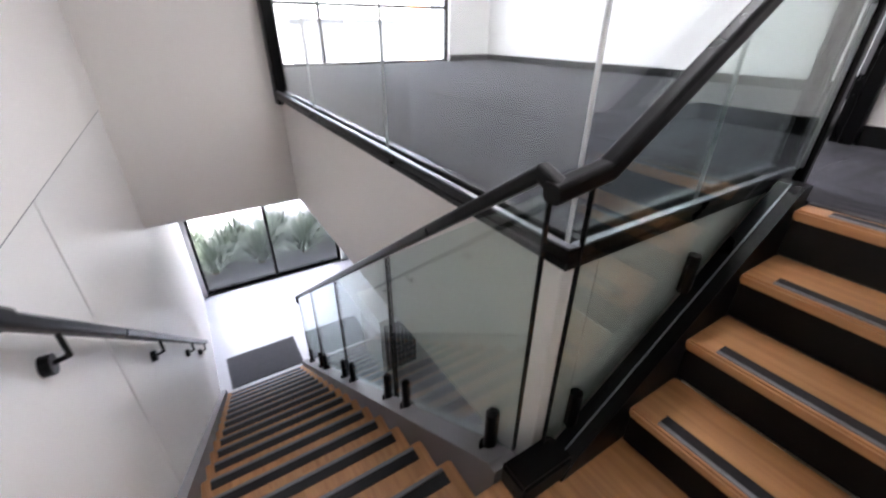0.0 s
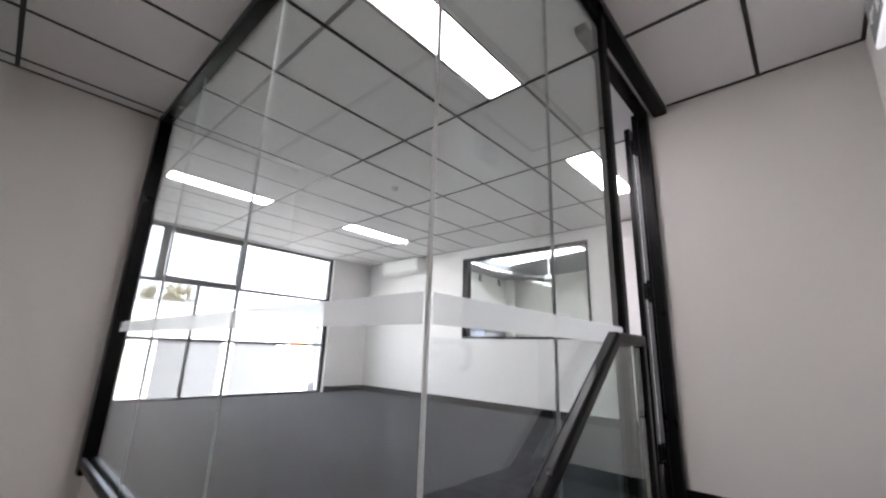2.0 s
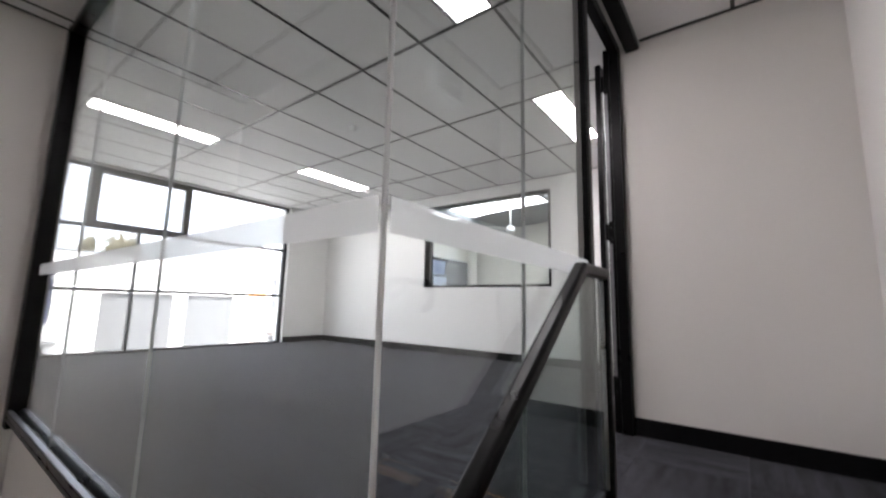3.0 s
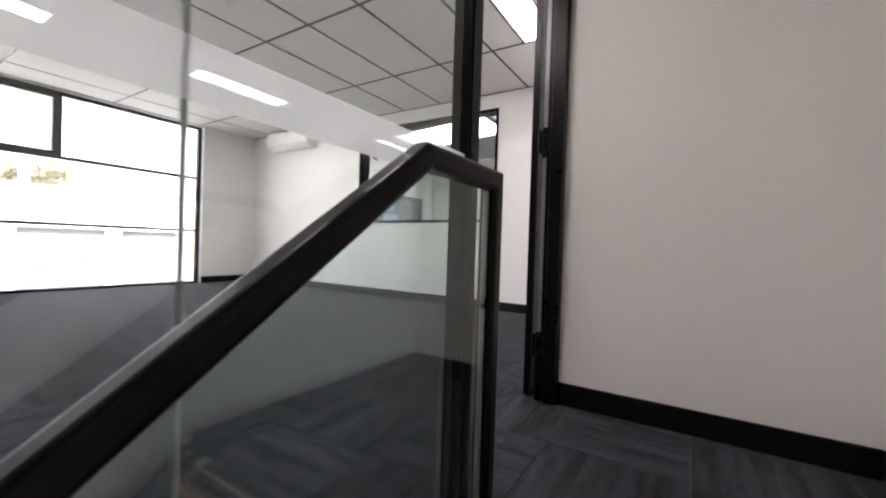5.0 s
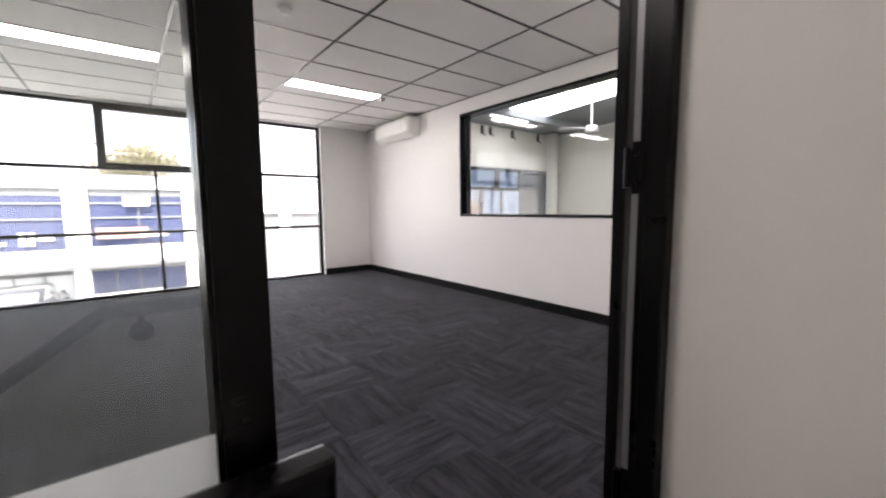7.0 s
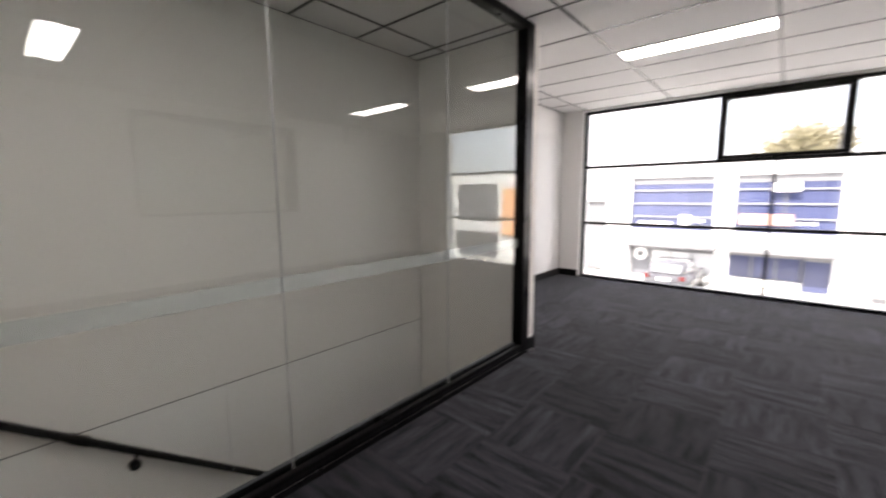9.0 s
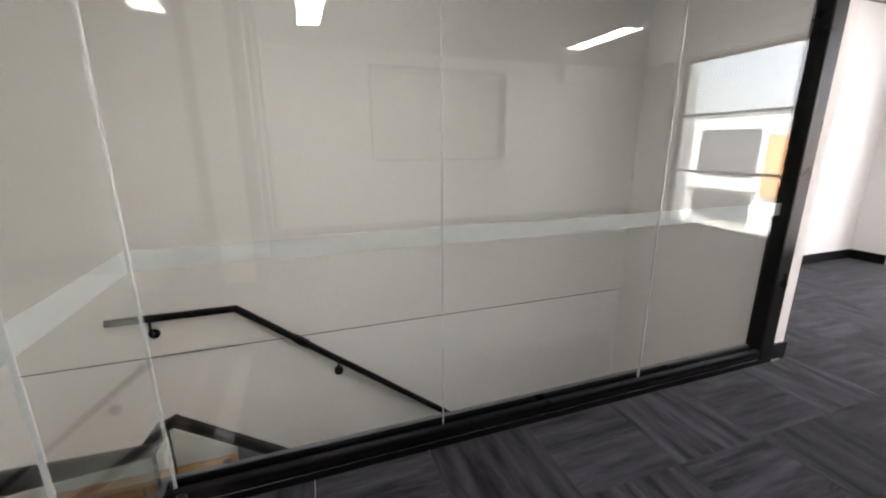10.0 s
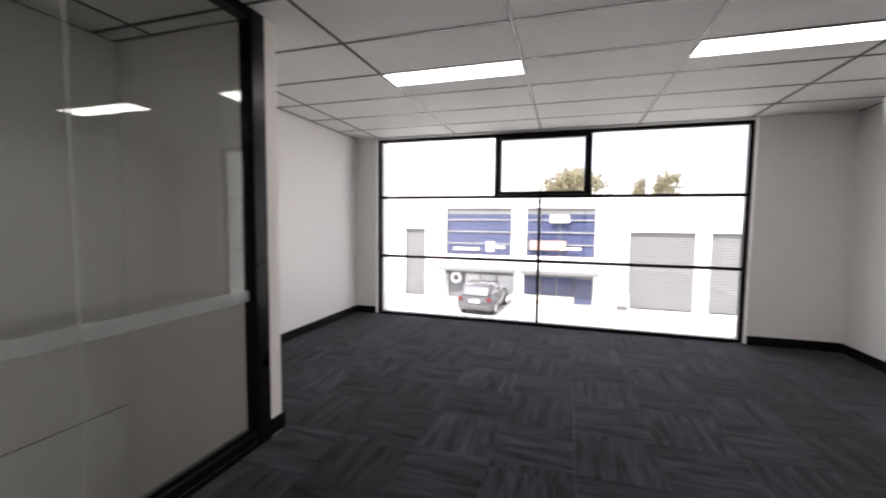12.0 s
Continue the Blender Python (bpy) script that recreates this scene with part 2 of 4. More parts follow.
def sweep(bm, pts, side, w, h, r=0.012):
    """A rounded rectangular bar along points in the plane across side, mitred at the corners."""
    pts, side = [Vector(p) for p in pts], Vector(side).normalized()
    prof = []
    for cx, cz, a0 in ((w / 2 - r, h / 2 - r, 0), (-w / 2 + r, h / 2 - r, 90), (-w / 2 + r, -h / 2 + r, 180), (w / 2 - r, -h / 2 + r, 270)):
        for k in range(4):
            a = radians(a0 + 30 * k)
            prof.append((cx + r * math.cos(a), cz + r * math.sin(a)))
    rings = []
    for i, p in enumerate(pts):
        t1 = (p - pts[i - 1]).normalized() if i else (pts[1] - p).normalized()
        t2 = (pts[i + 1] - p).normalized() if i < len(pts) - 1 else t1
        d = (t1 + t2).normalized()
        up = side.cross(d).normalized() / max(0.3, d.dot(t1))
        rings.append([bm.verts.new(p + side * a + up * b) for a, b in prof])
    n = len(prof)
    for a, b in zip(rings, rings[1:]):
        for k in range(n):
            bm.faces.new((a[k], a[(k + 1) % n], b[(k + 1) % n], b[k]))
    bm.faces.new(rings[0])
    bm.faces.new(rings[-1])
    bmesh.ops.recalc_face_normals(bm, faces=bm.faces)
    return bm


def mesh_ob(name, bm, materials, smooth=False):
    me = bpy.data.meshes.new(name)
    bm.to_mesh(me)
    bm.free()
    for m in materials if isinstance(materials, (list, tuple)) else [materials]:
        me.materials.append(m)
    if smooth:
        for p in me.polygons:
            p.use_smooth = True
    return new(name, me)


def part(name, bm, material, parent, label="", smooth=False):
    ob = mesh_ob(name, bm, material, smooth)
    ob.parent = parent
    ob.matrix_parent_inverse = parent.matrix_world.inverted() if parent.type != "EMPTY" else Matrix.Translation(-parent.location)
    if label:
        ob["label"] = label
    return ob


def thing(name, loc, label, category, group="", kind=""):
    ob = new(name)
    ob.location = loc
    ob.empty_display_size = 0.1
    return tagged(ob, label, category, group, kind)


def structure(name, bm, material, label, category):
    return tagged(mesh_ob(name, bm, material), label, category, kind="structure")


def wall_x(bm, x0, x1, y0, y1, z0, z1, holes=()):
    """A wall that runs along y, of thickness x0..x1, with holes (y0, y1, z0, z1)."""
    ys = sorted({y0, y1, *[v for h in holes for v in h[:2]]})
    for a, b in zip(ys, ys[1:]):
        cut = sorted([h[2:] for h in holes if h[0] <= a and h[1] >= b])
        z = z0
        for c, d in cut:
            if c > z:
                bx(bm, x0, x1, a, b, z, c)
            z = d
        if z < z1:
            bx(bm, x0, x1, a, b, z, z1)
    bmesh.ops.remove_doubles(bm, verts=bm.verts, dist=1e-5)
    return bm


def wall_y(bm, y0, y1, x0, x1, z0, z1, holes=()):
    wall_x(bm, y0, y1, x0, x1, z0, z1, holes)
    for v in bm.verts:
        v.co = Vector((v.co.y, v.co.x, v.co.z))
    bmesh.ops.reverse_faces(bm, faces=bm.faces)
    return bm


# ---- the plan ----
XL, XR = -1.285, 5.00          # room's side walls
YF, YS = 6.83, -1.10          # front wall face, rear stair wall face
XD = 2.445                    # wall at the end of the upper landing
H = 2.70                      # ceiling
G = -3.87                     # ground floor
LAND = -0.80                  # half landing
YV = 3.30                     # end wall of the stair void
FL = -0.042                   # carpet level of the upper floor
UND = -0.95                   # underside of the upper floor

structure("wall_north", wall_y(bmesh.new(), YF, 7.02, -1.48, 11.3, -4.0, 4.9,
          [(-0.94, 4.05, FL, 2.68), (-1.22, 1.35, G, -1.15), (7.6, 10.9, -0.6, 2.2)]), PLASTER, "white painted front wall with wide window openings", "wall")
structure("wall_west", wall_x(bmesh.new(), -1.48, XL, YS - 0.2, YF, -4.0, 2.95), PLASTER, "white painted long side wall", "wall")
structure("wall_south", wall_y(bmesh.new(), YS - 0.2, YS, XL, 5.2, -4.0, 2.95), WARM_PLASTER, "off-white painted wall beside the stairs", "wall")
structure("wall_lining_upper", box_bm(XL, XL + 0.024, YS, 3.298, 0.0, H - 0.008, 0.003), WARM_PLASTER, "off-white plaster lining above the stairwell floor line", "wall")
# Dark strip painted in for the shadow beneath the upper lining's edge.
structure("shade_strip_floor_line", box_bm(XL, XL + 0.014, YS, 3.298, -0.0115, -0.0005), STEEL_GREY, "grey strip painted in for the shadow line along the stairwell wall", "trim")
structure("wall_lining_lower_1", box_bm(XL, XL + 0.008, YS, 1.249, -3.86, -0.012, 0.002), PANEL_WHITE, "off-white wall panel below the floor line", "wall")
structure("wall_lining_lower_2", box_bm(XL, XL + 0.008, 1.261, 3.298, -3.86, -0.012, 0.002), PANEL_WHITE, "off-white wall panel below the floor line", "wall")
structure("wall_void_end", box_bm(XL, 0.03, YV, 3.42, UND, H, 0.003), WARM_PLASTER, "off-white stub wall closing the stair void", "wall")
structure("wall_landing", wall_x(bmesh.new(), XD, XD + 0.12, YS, 0.085, UND, H), WARM_PLASTER, "off-white wall at the end of the upper landing", "wall")
structure("wall_office_back", wall_y(bmesh.new(), 0.087, 0.20, XD + 0.002, XR, UND, H), PLASTER, "white painted rear wall of the office", "wall")
structure("wall_east", wall_x(bmesh.new(), XR, XR + 0.15, YS, YF, -4.0, 4.9, [(1.65, 4.02, 1.065, 2.51)]), PLASTER, "white painted side wall with an internal window", "wall")
structure("wall_bulkhead", bx(box_bm(0.0, 0.045, 0.0, YV, UND, -0.014, 0.003), 0.045, 0.15, 0.0, YV, UND, FL - 0.008), WARM_PLASTER, "off-white edge of the upper floor along the void", "wall")
structure("wall_bulkhead_stair", bx(box_bm(0.152, 1.27, 0.0, 0.045, G, -0.014, 0.003), 0.152, 1.30, 0.045, 0.15, G, FL - 0.008), WARM_PLASTER, "off-white edge of the upper floor beside the steps", "wall")

bm = bmesh.new()
bx(bm, XL, XR, 3.42, YF + 0.2, UND, FL - 0.008)
bx(bm, 0.15, XR, 0.15, 3.42, UND, FL - 0.008)
bx(bm, 1.30, XR, YS, 0.15, UND, FL - 0.008)
floor = structure("floor", bm, GREY_PLASTIC, "charcoal carpet tiles laid quarter-turned on the upper floor", "floor")
structure("lobby_floor", box_bm(XL, XR, YS, YF + 0.2, -4.0, G), FLOOR_TILE, "pale glossy ground-floor lobby floor", "floor")

# ceiling: lay-in tiles between dark bars
bm = bmesh.new()
bx(bm, XL, XR, YS, YF, H + 0.012, H + 0.15, 1)
gx = [XL] + [0.32 + 1.22 * k for k in range(-1, 4)] + [XR]
gy = [YS] + [0.65 + 0.625 * k for k in range(-2, 10)] + [YF]
LIGHTS = [(0.32, 4.4), (2.76, 4.4), (0.32, 0.62), (2.76, 0.62)]
for x0, x1 in zip(gx, gx[1:]):
    for y0, y1 in zip(gy, gy[1:]):
        if x1 - x0 < 0.03 or y1 - y0 < 0.03:
            continue
        cut = y0 + 0.012
        for lx, ly in LIGHTS:
            if abs(lx - x0) < 0.02 and abs(ly - y0) < 0.1:
                cut = ly + 0.34
        bx(bm, x0 + 0.011, x1 - 0.011, cut, y1 - 0.011, H, H + 0.014, 0)
for x in gx[1:-1]:
    bx(bm, x - 0.0125, x + 0.0125, YS, YF, H - 0.004, H + 0.013, 1)
for y in gy[1:-1]:
    if y > 0 or y < -0.06:
        for x0, x1 in zip(gx, gx[1:]):
            bx(bm, x0 + 0.0127, x1 - 0.0127, y - 0.0115, y + 0.0115, H - 0.004, H + 0.013, 1)
for a in ((XL, XR, YS, YS + 0.02), (XL, XL + 0.02, YS + 0.02, YF), (XR - 0.02, XR, YS + 0.02, YF), (XD - 0.02, XD, YS + 0.02, -0.05), (XL + 0.02, 0.0, YV - 0.02, YV)):
    bx(bm, *a, H - 0.006, H + 0.012, 1)
mesh = mesh_ob("ceiling", bm, [TILE_WHITE, GRID_BLACK])
tagged(mesh, "white lay-in tile ceiling with dark grid bars", "ceiling", kind="structure")
structure("roof_slab", box_bm(-1.6, 5.1, -1.4, 7.1, H + 0.2, H + 0.4), CONCRETE, "flat roof over the office", "roof")
structure("lobby_ceiling", box_bm(0.16, XR, YS, YF, UND - 0.06, UND - 0.003), PLASTER, "white ceiling of the ground-floor lobby", "ceiling")
structure("lobby_ceiling_front", box_bm(XL, 0.155, 3.4, YF, UND - 0.06, UND - 0.003), PLASTER, "white ceiling over the lobby entrance", "ceiling")


def skirting(name, x0, x1, y0, y1):
    structure(name, box_bm(x0, x1, y0, y1, FL, FL + 0.11, 0.003), SKIRT, "black painted skirting board", "skirting")


skirting("baseboard_west", XL, XL + 0.015, 3.42, YF)
skirting("baseboard_north_1", XL + 0.015, -0.95, YF - 0.015, YF)
skirting("baseboard_north_2", 4.06, XR - 0.015, YF - 0.015, YF)
skirting("baseboard_east", XR - 0.015, XR, 0.215, YF)
skirting("baseboard_back", 3.45, XR - 0.015, 0.20, 0.215)
skirting("baseboard_landing", XD - 0.015, XD, YS + 0.015, 0.084)
skirting("baseboard_stair", 1.10, XD, YS, YS + 0.015)
skirting("baseboard_void_end", XL + 0.015, 0.045, 3.42, 3.435)
skirting("baseboard_void_side", 0.03, 0.045, 3.30, 3.42)


# ---- windows ----
def bar(name, x0, x1, y0, y1, z0, z1, parent, material=BLACK, bev=0.004, label=""):
    return part(name, box_bm(x0, x1, y0, y1, z0, z1, bev), material, parent, label)


def pane(name, x0, x1, y0, y1, z0, z1, parent, material):
    ob = part(name, box_bm(x0, x1, y0, y1, z0, z1), material, parent)
    ob.visible_shadow = False
    return ob


win = thing("window_1", (1.55, 6.93, 0), "wide black aluminium window with an awning sash, floor to ceiling", "window", kind="structure")
YA, YB = 6.91, 6.99
bar("window_frame", -0.94, -0.89, YA, YB, FL, 2.68, win)
bar("window_frame", 4.0, 4.05, YA, YB, FL, 2.68, win)
bar("window_head", -0.89, 4.0, YA, YB, 2.635, 2.68, win)
bar("window_sill", -0.89, 4.0, YA - 0.03, YB, FL, FL + 0.035, win)
bar("transom", -0.89, 4.0, YA, YB, 1.765, 1.81, win)
bar("transom", -0.89, 4.0, YA, YB, 0.85, 0.895, win)
bar("mullion", 1.525, 1.565, YA, YB, FL + 0.035, 0.85, win)
bar("mullion", 1.525, 1.565, YA, YB, 0.895, 1.765, win)
bar("mullion", 0.90, 0.955, YA, YB, 1.81, 2.635, win)
bar("mullion", 2.165, 2.22, YA, YB, 1.81, 2.635, win)
sash = bar("sash_rail", 0.957, 2.163, YA - 0.02, YB, 1.812, 1.862, win)
bar("sash_rail", 0.957, 2.163, YA - 0.02, YB, 2.585, 2.633, win)
bar("sash_stile", 0.957, 1.0, YA - 0.02, YB, 1.864, 2.583, win)
bar("sash_stile", 2.12, 2.163, YA - 0.02, YB, 1.864, 2.583, win)
part("sash_winder", bx(bx(bmesh.new(), 1.50, 1.64, YA - 0.06, YA - 0.021, 1.80, 1.83, 0, 0.008), 1.55, 1.575, YA - 0.085, YA - 0.06, 1.805, 1.822, 0, 0.004), BLACK, sash, "black chain winder")
for x0, x1, z0, z1 in ((-0.89, 0.90, 1.81, 2.635), (1.0, 2.12, 1.862, 2.585), (2.22, 4.0, 1.81, 2.635), (-0.89, 1.525, 0.895, 1.765),
                       (1.565, 4.0, 0.895, 1.765), (-0.89, 1.525, FL + 0.035, 0.85), (1.565, 4.0, FL + 0.035, 0.85)):
    pane("pane", x0, x1, 6.947, 6.955, z0, z1, win, WINDOW_GLASS)

win = thing("window_2", (0.06, 6.93, G), "black framed ground-floor lobby window", "window", kind="structure")
for x0, x1, z0, z1 in ((-1.22, -1.17, G, -1.15), (1.30, 1.35, G, -1.15), (0.02, 0.07, G + 0.06, -1.2), (-1.17, 1.30, G, G + 0.06), (-1.17, 1.30, -1.2, -1.15)):
    bar("window_frame", x0, x1, YA, YB, z0, z1, win)
pane("pane", -1.17, 0.02, 6.947, 6.955, G + 0.06, -1.2, win, WINDOW_GLASS)
pane("pane", 0.07, 1.30, 6.947, 6.955, G + 0.06, -1.2, win, WINDOW_GLASS)

win = thing("window_3", (XR, 2.8, 1.065), "internal black framed window into the neighbouring workshop", "window", kind="structure")
IX0, IX1 = XR - 0.012, XR + 0.162
for y0, y1, z0, z1 in ((1.65, 1.685, 1.065, 2.51), (3.985, 4.02, 1.065, 2.51), (1.685, 3.985, 2.475, 2.51), (1.685, 3.985, 1.065, 1.10)):
    bar("window_frame", IX0, IX1, y0, y1, z0, z1, win, bev=0.003)
pane("pane", XR + 0.07, XR + 0.078, 1.685, 3.985, 1.10, 2.475, win, WINDOW_GLASS)
bar("window_frame", XR + 0.05, XR + 0.10, 3.90, 3.935, 1.10, 2.475, win, bev=0.003)


# ---- glass partition round the stair void ----
gp = thing("glass_partition", (0, 0, 0), "frameless glass partition with black channels and a frosted band", "partition", kind="structure")
bar("sill_channel", -0.05, 0.05, -0.05, 3.18, -0.012, 0.016, gp, bev=0.004)
bar("sill_channel", 0.05, 1.22, -0.05, 0.05, -0.012, 0.016, gp, bev=0.004)
bar("sill_base", 0.0452, 0.052, 0.052, 3.295, FL - 0.006, -0.0125, gp, bev=0.002)
bar("sill_base", 0.0452, 1.22, 0.0452, 0.052, FL - 0.006, -0.0125, gp, bev=0.002)
for x0, x1, y0, y1 in ((-0.05, -0.014, -0.05, 3.18), (0.014, 0.05, -0.05, 3.18), (0.05, 1.22, -0.05, -0.014), (0.05, 1.22, 0.014, 0.05)):
    bar("glazing_bead", x0, x1, y0, y1, 0.018, 0.048, gp, bev=0.004)
# Added metal strips imitate the window glare along the top of the black sill.
bar("sill_sheen_strip", -0.05, -0.026, -0.05, 3.18, 0.049, 0.055, gp, CHANNEL, bev=0.002, label="grey metal strip in place of the window sheen on the sill")
bar("sill_sheen_strip", -0.026, 1.22, -0.05, -0.026, 0.049, 0.055, gp, CHANNEL, bev=0.002, label="grey metal strip in place of the window sheen on the sill")
bar("head_channel", -0.045, 0.045, -0.045, 3.18, 2.635, H - 0.003, gp, bev=0.004)
bar("head_channel", 0.045, XD - 0.001, -0.045, 0.045, 2.635, H - 0.003, gp, bev=0.004)
bar("end_post", -0.05, 0.05, 3.18, 3.295, -0.06, H - 0.004, gp, bev=0.005)
bar("end_post", 1.220, 1.272, -0.022, 0.035, FL, H - 0.066, gp, bev=0.005)
for y0, y1 in ((0.008, 1.0835), (1.0865, 2.2485), (2.2515, 3.18)):
    pane("glass_pane", -0.006, 0.006, y0, y1, 0.0, 2.635, gp, GLASS)
for x0, x1 in ((0.006, 0.5985), (0.6015, 1.22)):
    pane("glass_pane", x0, x1, -0.006, 0.006, 0.0, 2.635, gp, GLASS)
for y in (1.085, 2.25):
    bar("silicone_joint", -0.006, 0.006, y - 0.0015, y + 0.0015, 0.03, 2.635, gp, SILICONE, 0.0)
bar("silicone_joint", 0.5985, 0.6015, -0.006, 0.006, 0.03, 2.635, gp, SILICONE, 0.0)
bar("corner_joint", -0.0065, 0.004, -0.0065, 0.004, 0.03, 2.635, gp, GLASS_EDGE, 0.002, "bright polished glass corner edge")
for x0, x1, y0, y1 in ((-0.0075, -0.0062, 0.008, 3.18), (0.01, 1.22, -0.0075, -0.0062)):
    pane("frosted_band", x0, x1, y0, y1, 0.90, 0.972, gp, FROST)

# ---- doorway: frame and the door folded back against the rear wall ----
door = thing("door_1", (XD, 0.1, 0), "black framed glazed door standing open against the rear wall", "door", kind="structure")
bar("door_jamb", XD - 0.055, XD, 0.086, 0.150, FL, H - 0.004, door)
bar("door_jamb", XD - 0.040, XD - 0.002, 0.152, 0.20, FL, H - 0.004, door)
bar("door_head", 1.27, XD - 0.056, 0.086, 0.150, 2.635, H - 0.004, door)
X0, X1, Y0, Y1 = XD - 0.035, XD + 0.915, 0.222, 0.262
bar("door_stile", X0, X0 + 0.07, Y0, Y1, FL + 0.012, 2.60, door)
bar("door_stile", X1 - 0.07, X1, Y0, Y1, FL + 0.012, 2.60, door)
bar("door_rail", X0 + 0.07, X1 - 0.07, Y0, Y1, 2.53, 2.60, door)
bar("door_rail", X0 + 0.07, X1 - 0.07, Y0, Y1, FL + 0.012, 0.10, door)
pane("door_pane", X0 + 0.07, X1 - 0.07, 0.238, 0.246, 0.10, 2.53, door, GLASS)
for z in (0.25, 1.30, 2.42):
    b = bmesh.new()
    bx(b, XD - 0.046, XD - 0.040, 0.16, 0.20, z - 0.055, z + 0.055, 0, 0.002)
    cyl(b, (XD - 0.050, 0.208, z - 0.06), (XD - 0.050, 0.208, z + 0.06), 0.011)
    for dz in (-0.04, 0.04):
        cyl(b, (XD - 0.050, 0.18, z + dz - 0.006), (XD - 0.050, 0.18, z + dz + 0.006), 0.006, seg=10)
    part("hinge", b, BLACK, door)
bar("weather_strip", XD - 0.044, XD - 0.0405, 0.175, 0.195, 0.32, 1.22, door, STEEL_GREY, 0.0, "thin grey seal strip")
bar("weather_strip", XD - 0.044, XD - 0.0405, 0.175, 0.195, 1.38, 2.34, door, STEEL_GREY, 0.0, "thin grey seal strip")


# ---- stairs ----
def tread(stair, x0, x1, y0, y1, top, nose):
    """A wooden tread with a grip strip along its nosing; nose: '-x' or '+y' side."""
    t = part("tread", box_bm(x0, x1, y0, y1, top - 0.042, top, 0.008), WOOD, stair)
    if nose == "-x":
        g = box_bm(x0 + 0.035, x0 + 0.075, y0 + 0.04, y1 - 0.09, top - 0.001, top + 0.003)
        a = box_bm(x0 + 0.018, x0 + 0.033, y0 + 0.04, y1 - 0.09, top - 0.001, top + 0.004)
    else:
        g = box_bm(x0 + 0.05, x1 - 0.05, y1 - 0.085, y1 - 0.035, top - 0.001, top + 0.003)
        a = box_bm(x0 + 0.05, x1 - 0.05, y1 - 0.033, y1 - 0.018, top - 0.001, top + 0.004)
    part("grip_strip", g, GRIP, t, "black rubber grip strip")
    part("nosing_strip", a, CHANNEL, t, "thin aluminium nosing strip")
    return t


RISE = (FL + 0.004 - LAND) / 4
NOSE = [0.285 + 0.243 * k for k in range(4)]
up = thing("upper_stairs", (0.1, -0.6, LAND), "wooden upper stair flight with black risers and grip strips", "stairs")
for k, nx in enumerate(NOSE):
    top = LAND + RISE * (k + 1)
    tread(up, nx, nx + 0.27 if k < 3 else nx + 0.10, YS + 0.06, -0.15, top, "-x")
    part("riser", box_bm(nx + 0.03, nx + 0.045, YS + 0.06, -0.15, top - RISE, top - 0.042), RISER, up)
sl = 0.755
part("stringer", prism(bmesh.new(), [(0.0, -0.80), (0.05, -0.73), (1.06, 0.03), (1.12, 0.03), (1.12, -0.30), (0.35, UND), (0.0, UND)], "y", -0.145, -0.053), BLACK, up)
part("stringer", prism(bmesh.new(), [(0.05, -0.76), (1.06, 0.03), (1.10, 0.03), (1.10, -0.30), (0.25, UND), (0.05, UND)], "y", YS + 0.005, YS + 0.055), BLACK, up)
# Thin metal strip added to draw the line of light on the stringer's edge.
part("stringer_light_line", sweep(bmesh.new(), [(0.05, -0.10, -0.722), (1.06, -0.10, 0.038)], (0, 1, 0), 0.006, 0.004, 0.001), CHANNEL, up, "thin grey strip for the line of light on the stringer")
part("landing_nosing_tread", box_bm(NOSE[3] + 0.1, NOSE[3] + 0.14, YS + 0.06, -0.15, FL - 0.03, FL + 0.004, 0.002), BLACK, up, "black carpet trim")

land = thing("stair_landing", (-0.6, -0.6, LAND), "wooden half landing with black edges", "landing")
part("deck", box_bm(XL + 0.07, 0.34, YS + 0.012, -0.03, LAND - 0.042, LAND, 0.006), WOOD, land)
part("deck_frame", box_bm(XL + 0.02, 0.34, YS + 0.005, -0.04, LAND - 0.24, LAND - 0.043), BLACK, land)
b = box_bm(XL + 0.12, -0.24, -0.115, -0.065, LAND - 0.001, LAND + 0.003)
part("grip_strip", b, GRIP, land, "black rubber grip strip")

lo = thing("lower_stairs", (-0.6, 2.0, G), "wooden lower stair flight with black grip strips", "stairs")
NL = 17
RL = (LAND - G) / NL
GL = 0.252
for k in range(1, NL):
    top = LAND - RL * k
    y1 = -0.03 + GL * k
    tread(lo, XL + 0.09, -0.2, y1 - GL - 0.02, y1, top, "+y")
    part("riser", box_bm(XL + 0.09, -0.2, y1 - GL - 0.035, y1 - GL - 0.022, top, top + RL - 0.042), RISER, lo)
yend = -0.03 + GL * (NL - 1)
slope = RL / GL
for x0, x1, m_ in ((XL + 0.031, XL + 0.088, STEEL_GREY), (-0.195, -0.09, STEEL_GREY)):
    part("stringer", prism(bmesh.new(), [(-0.03, LAND + 0.06), (0.0, LAND + 0.07), (yend + 0.15, G + 0.12), (yend + 0.15, G), (yend - 0.15, G), (-0.03, LAND - 0.24)], "x", x0, x1), m_, lo)


def stair_z(y):
    return LAND + 0.07 - slope * y


# balustrade
bal = thing("balustrade", (-0.12, 0, LAND), "glass balustrade on black clamps with a black steel handrail", "balustrade")
RX, RY = -0.12, -0.05
K0 = 0.245
part("handrail", sweep(bmesh.new(), [(RX, yend - 0.12, K0 - 0.70 * (yend - 0.12)), (RX, 0.0, K0), (RX, -0.06, K0 - 0.025)], (1, 0, 0), 0.044, 0.04), BLACK, bal, smooth=False)
part("handrail", sweep(bmesh.new(), [(RX - 0.022, RY, K0 - 0.03), (0.03, RY, K0 - 0.005), (0.99, RY, 0.915), (1.29, RY, 0.915), (1.29, RY, FL)], (0, 1, 0), 0.048, 0.048), BLACK, bal)
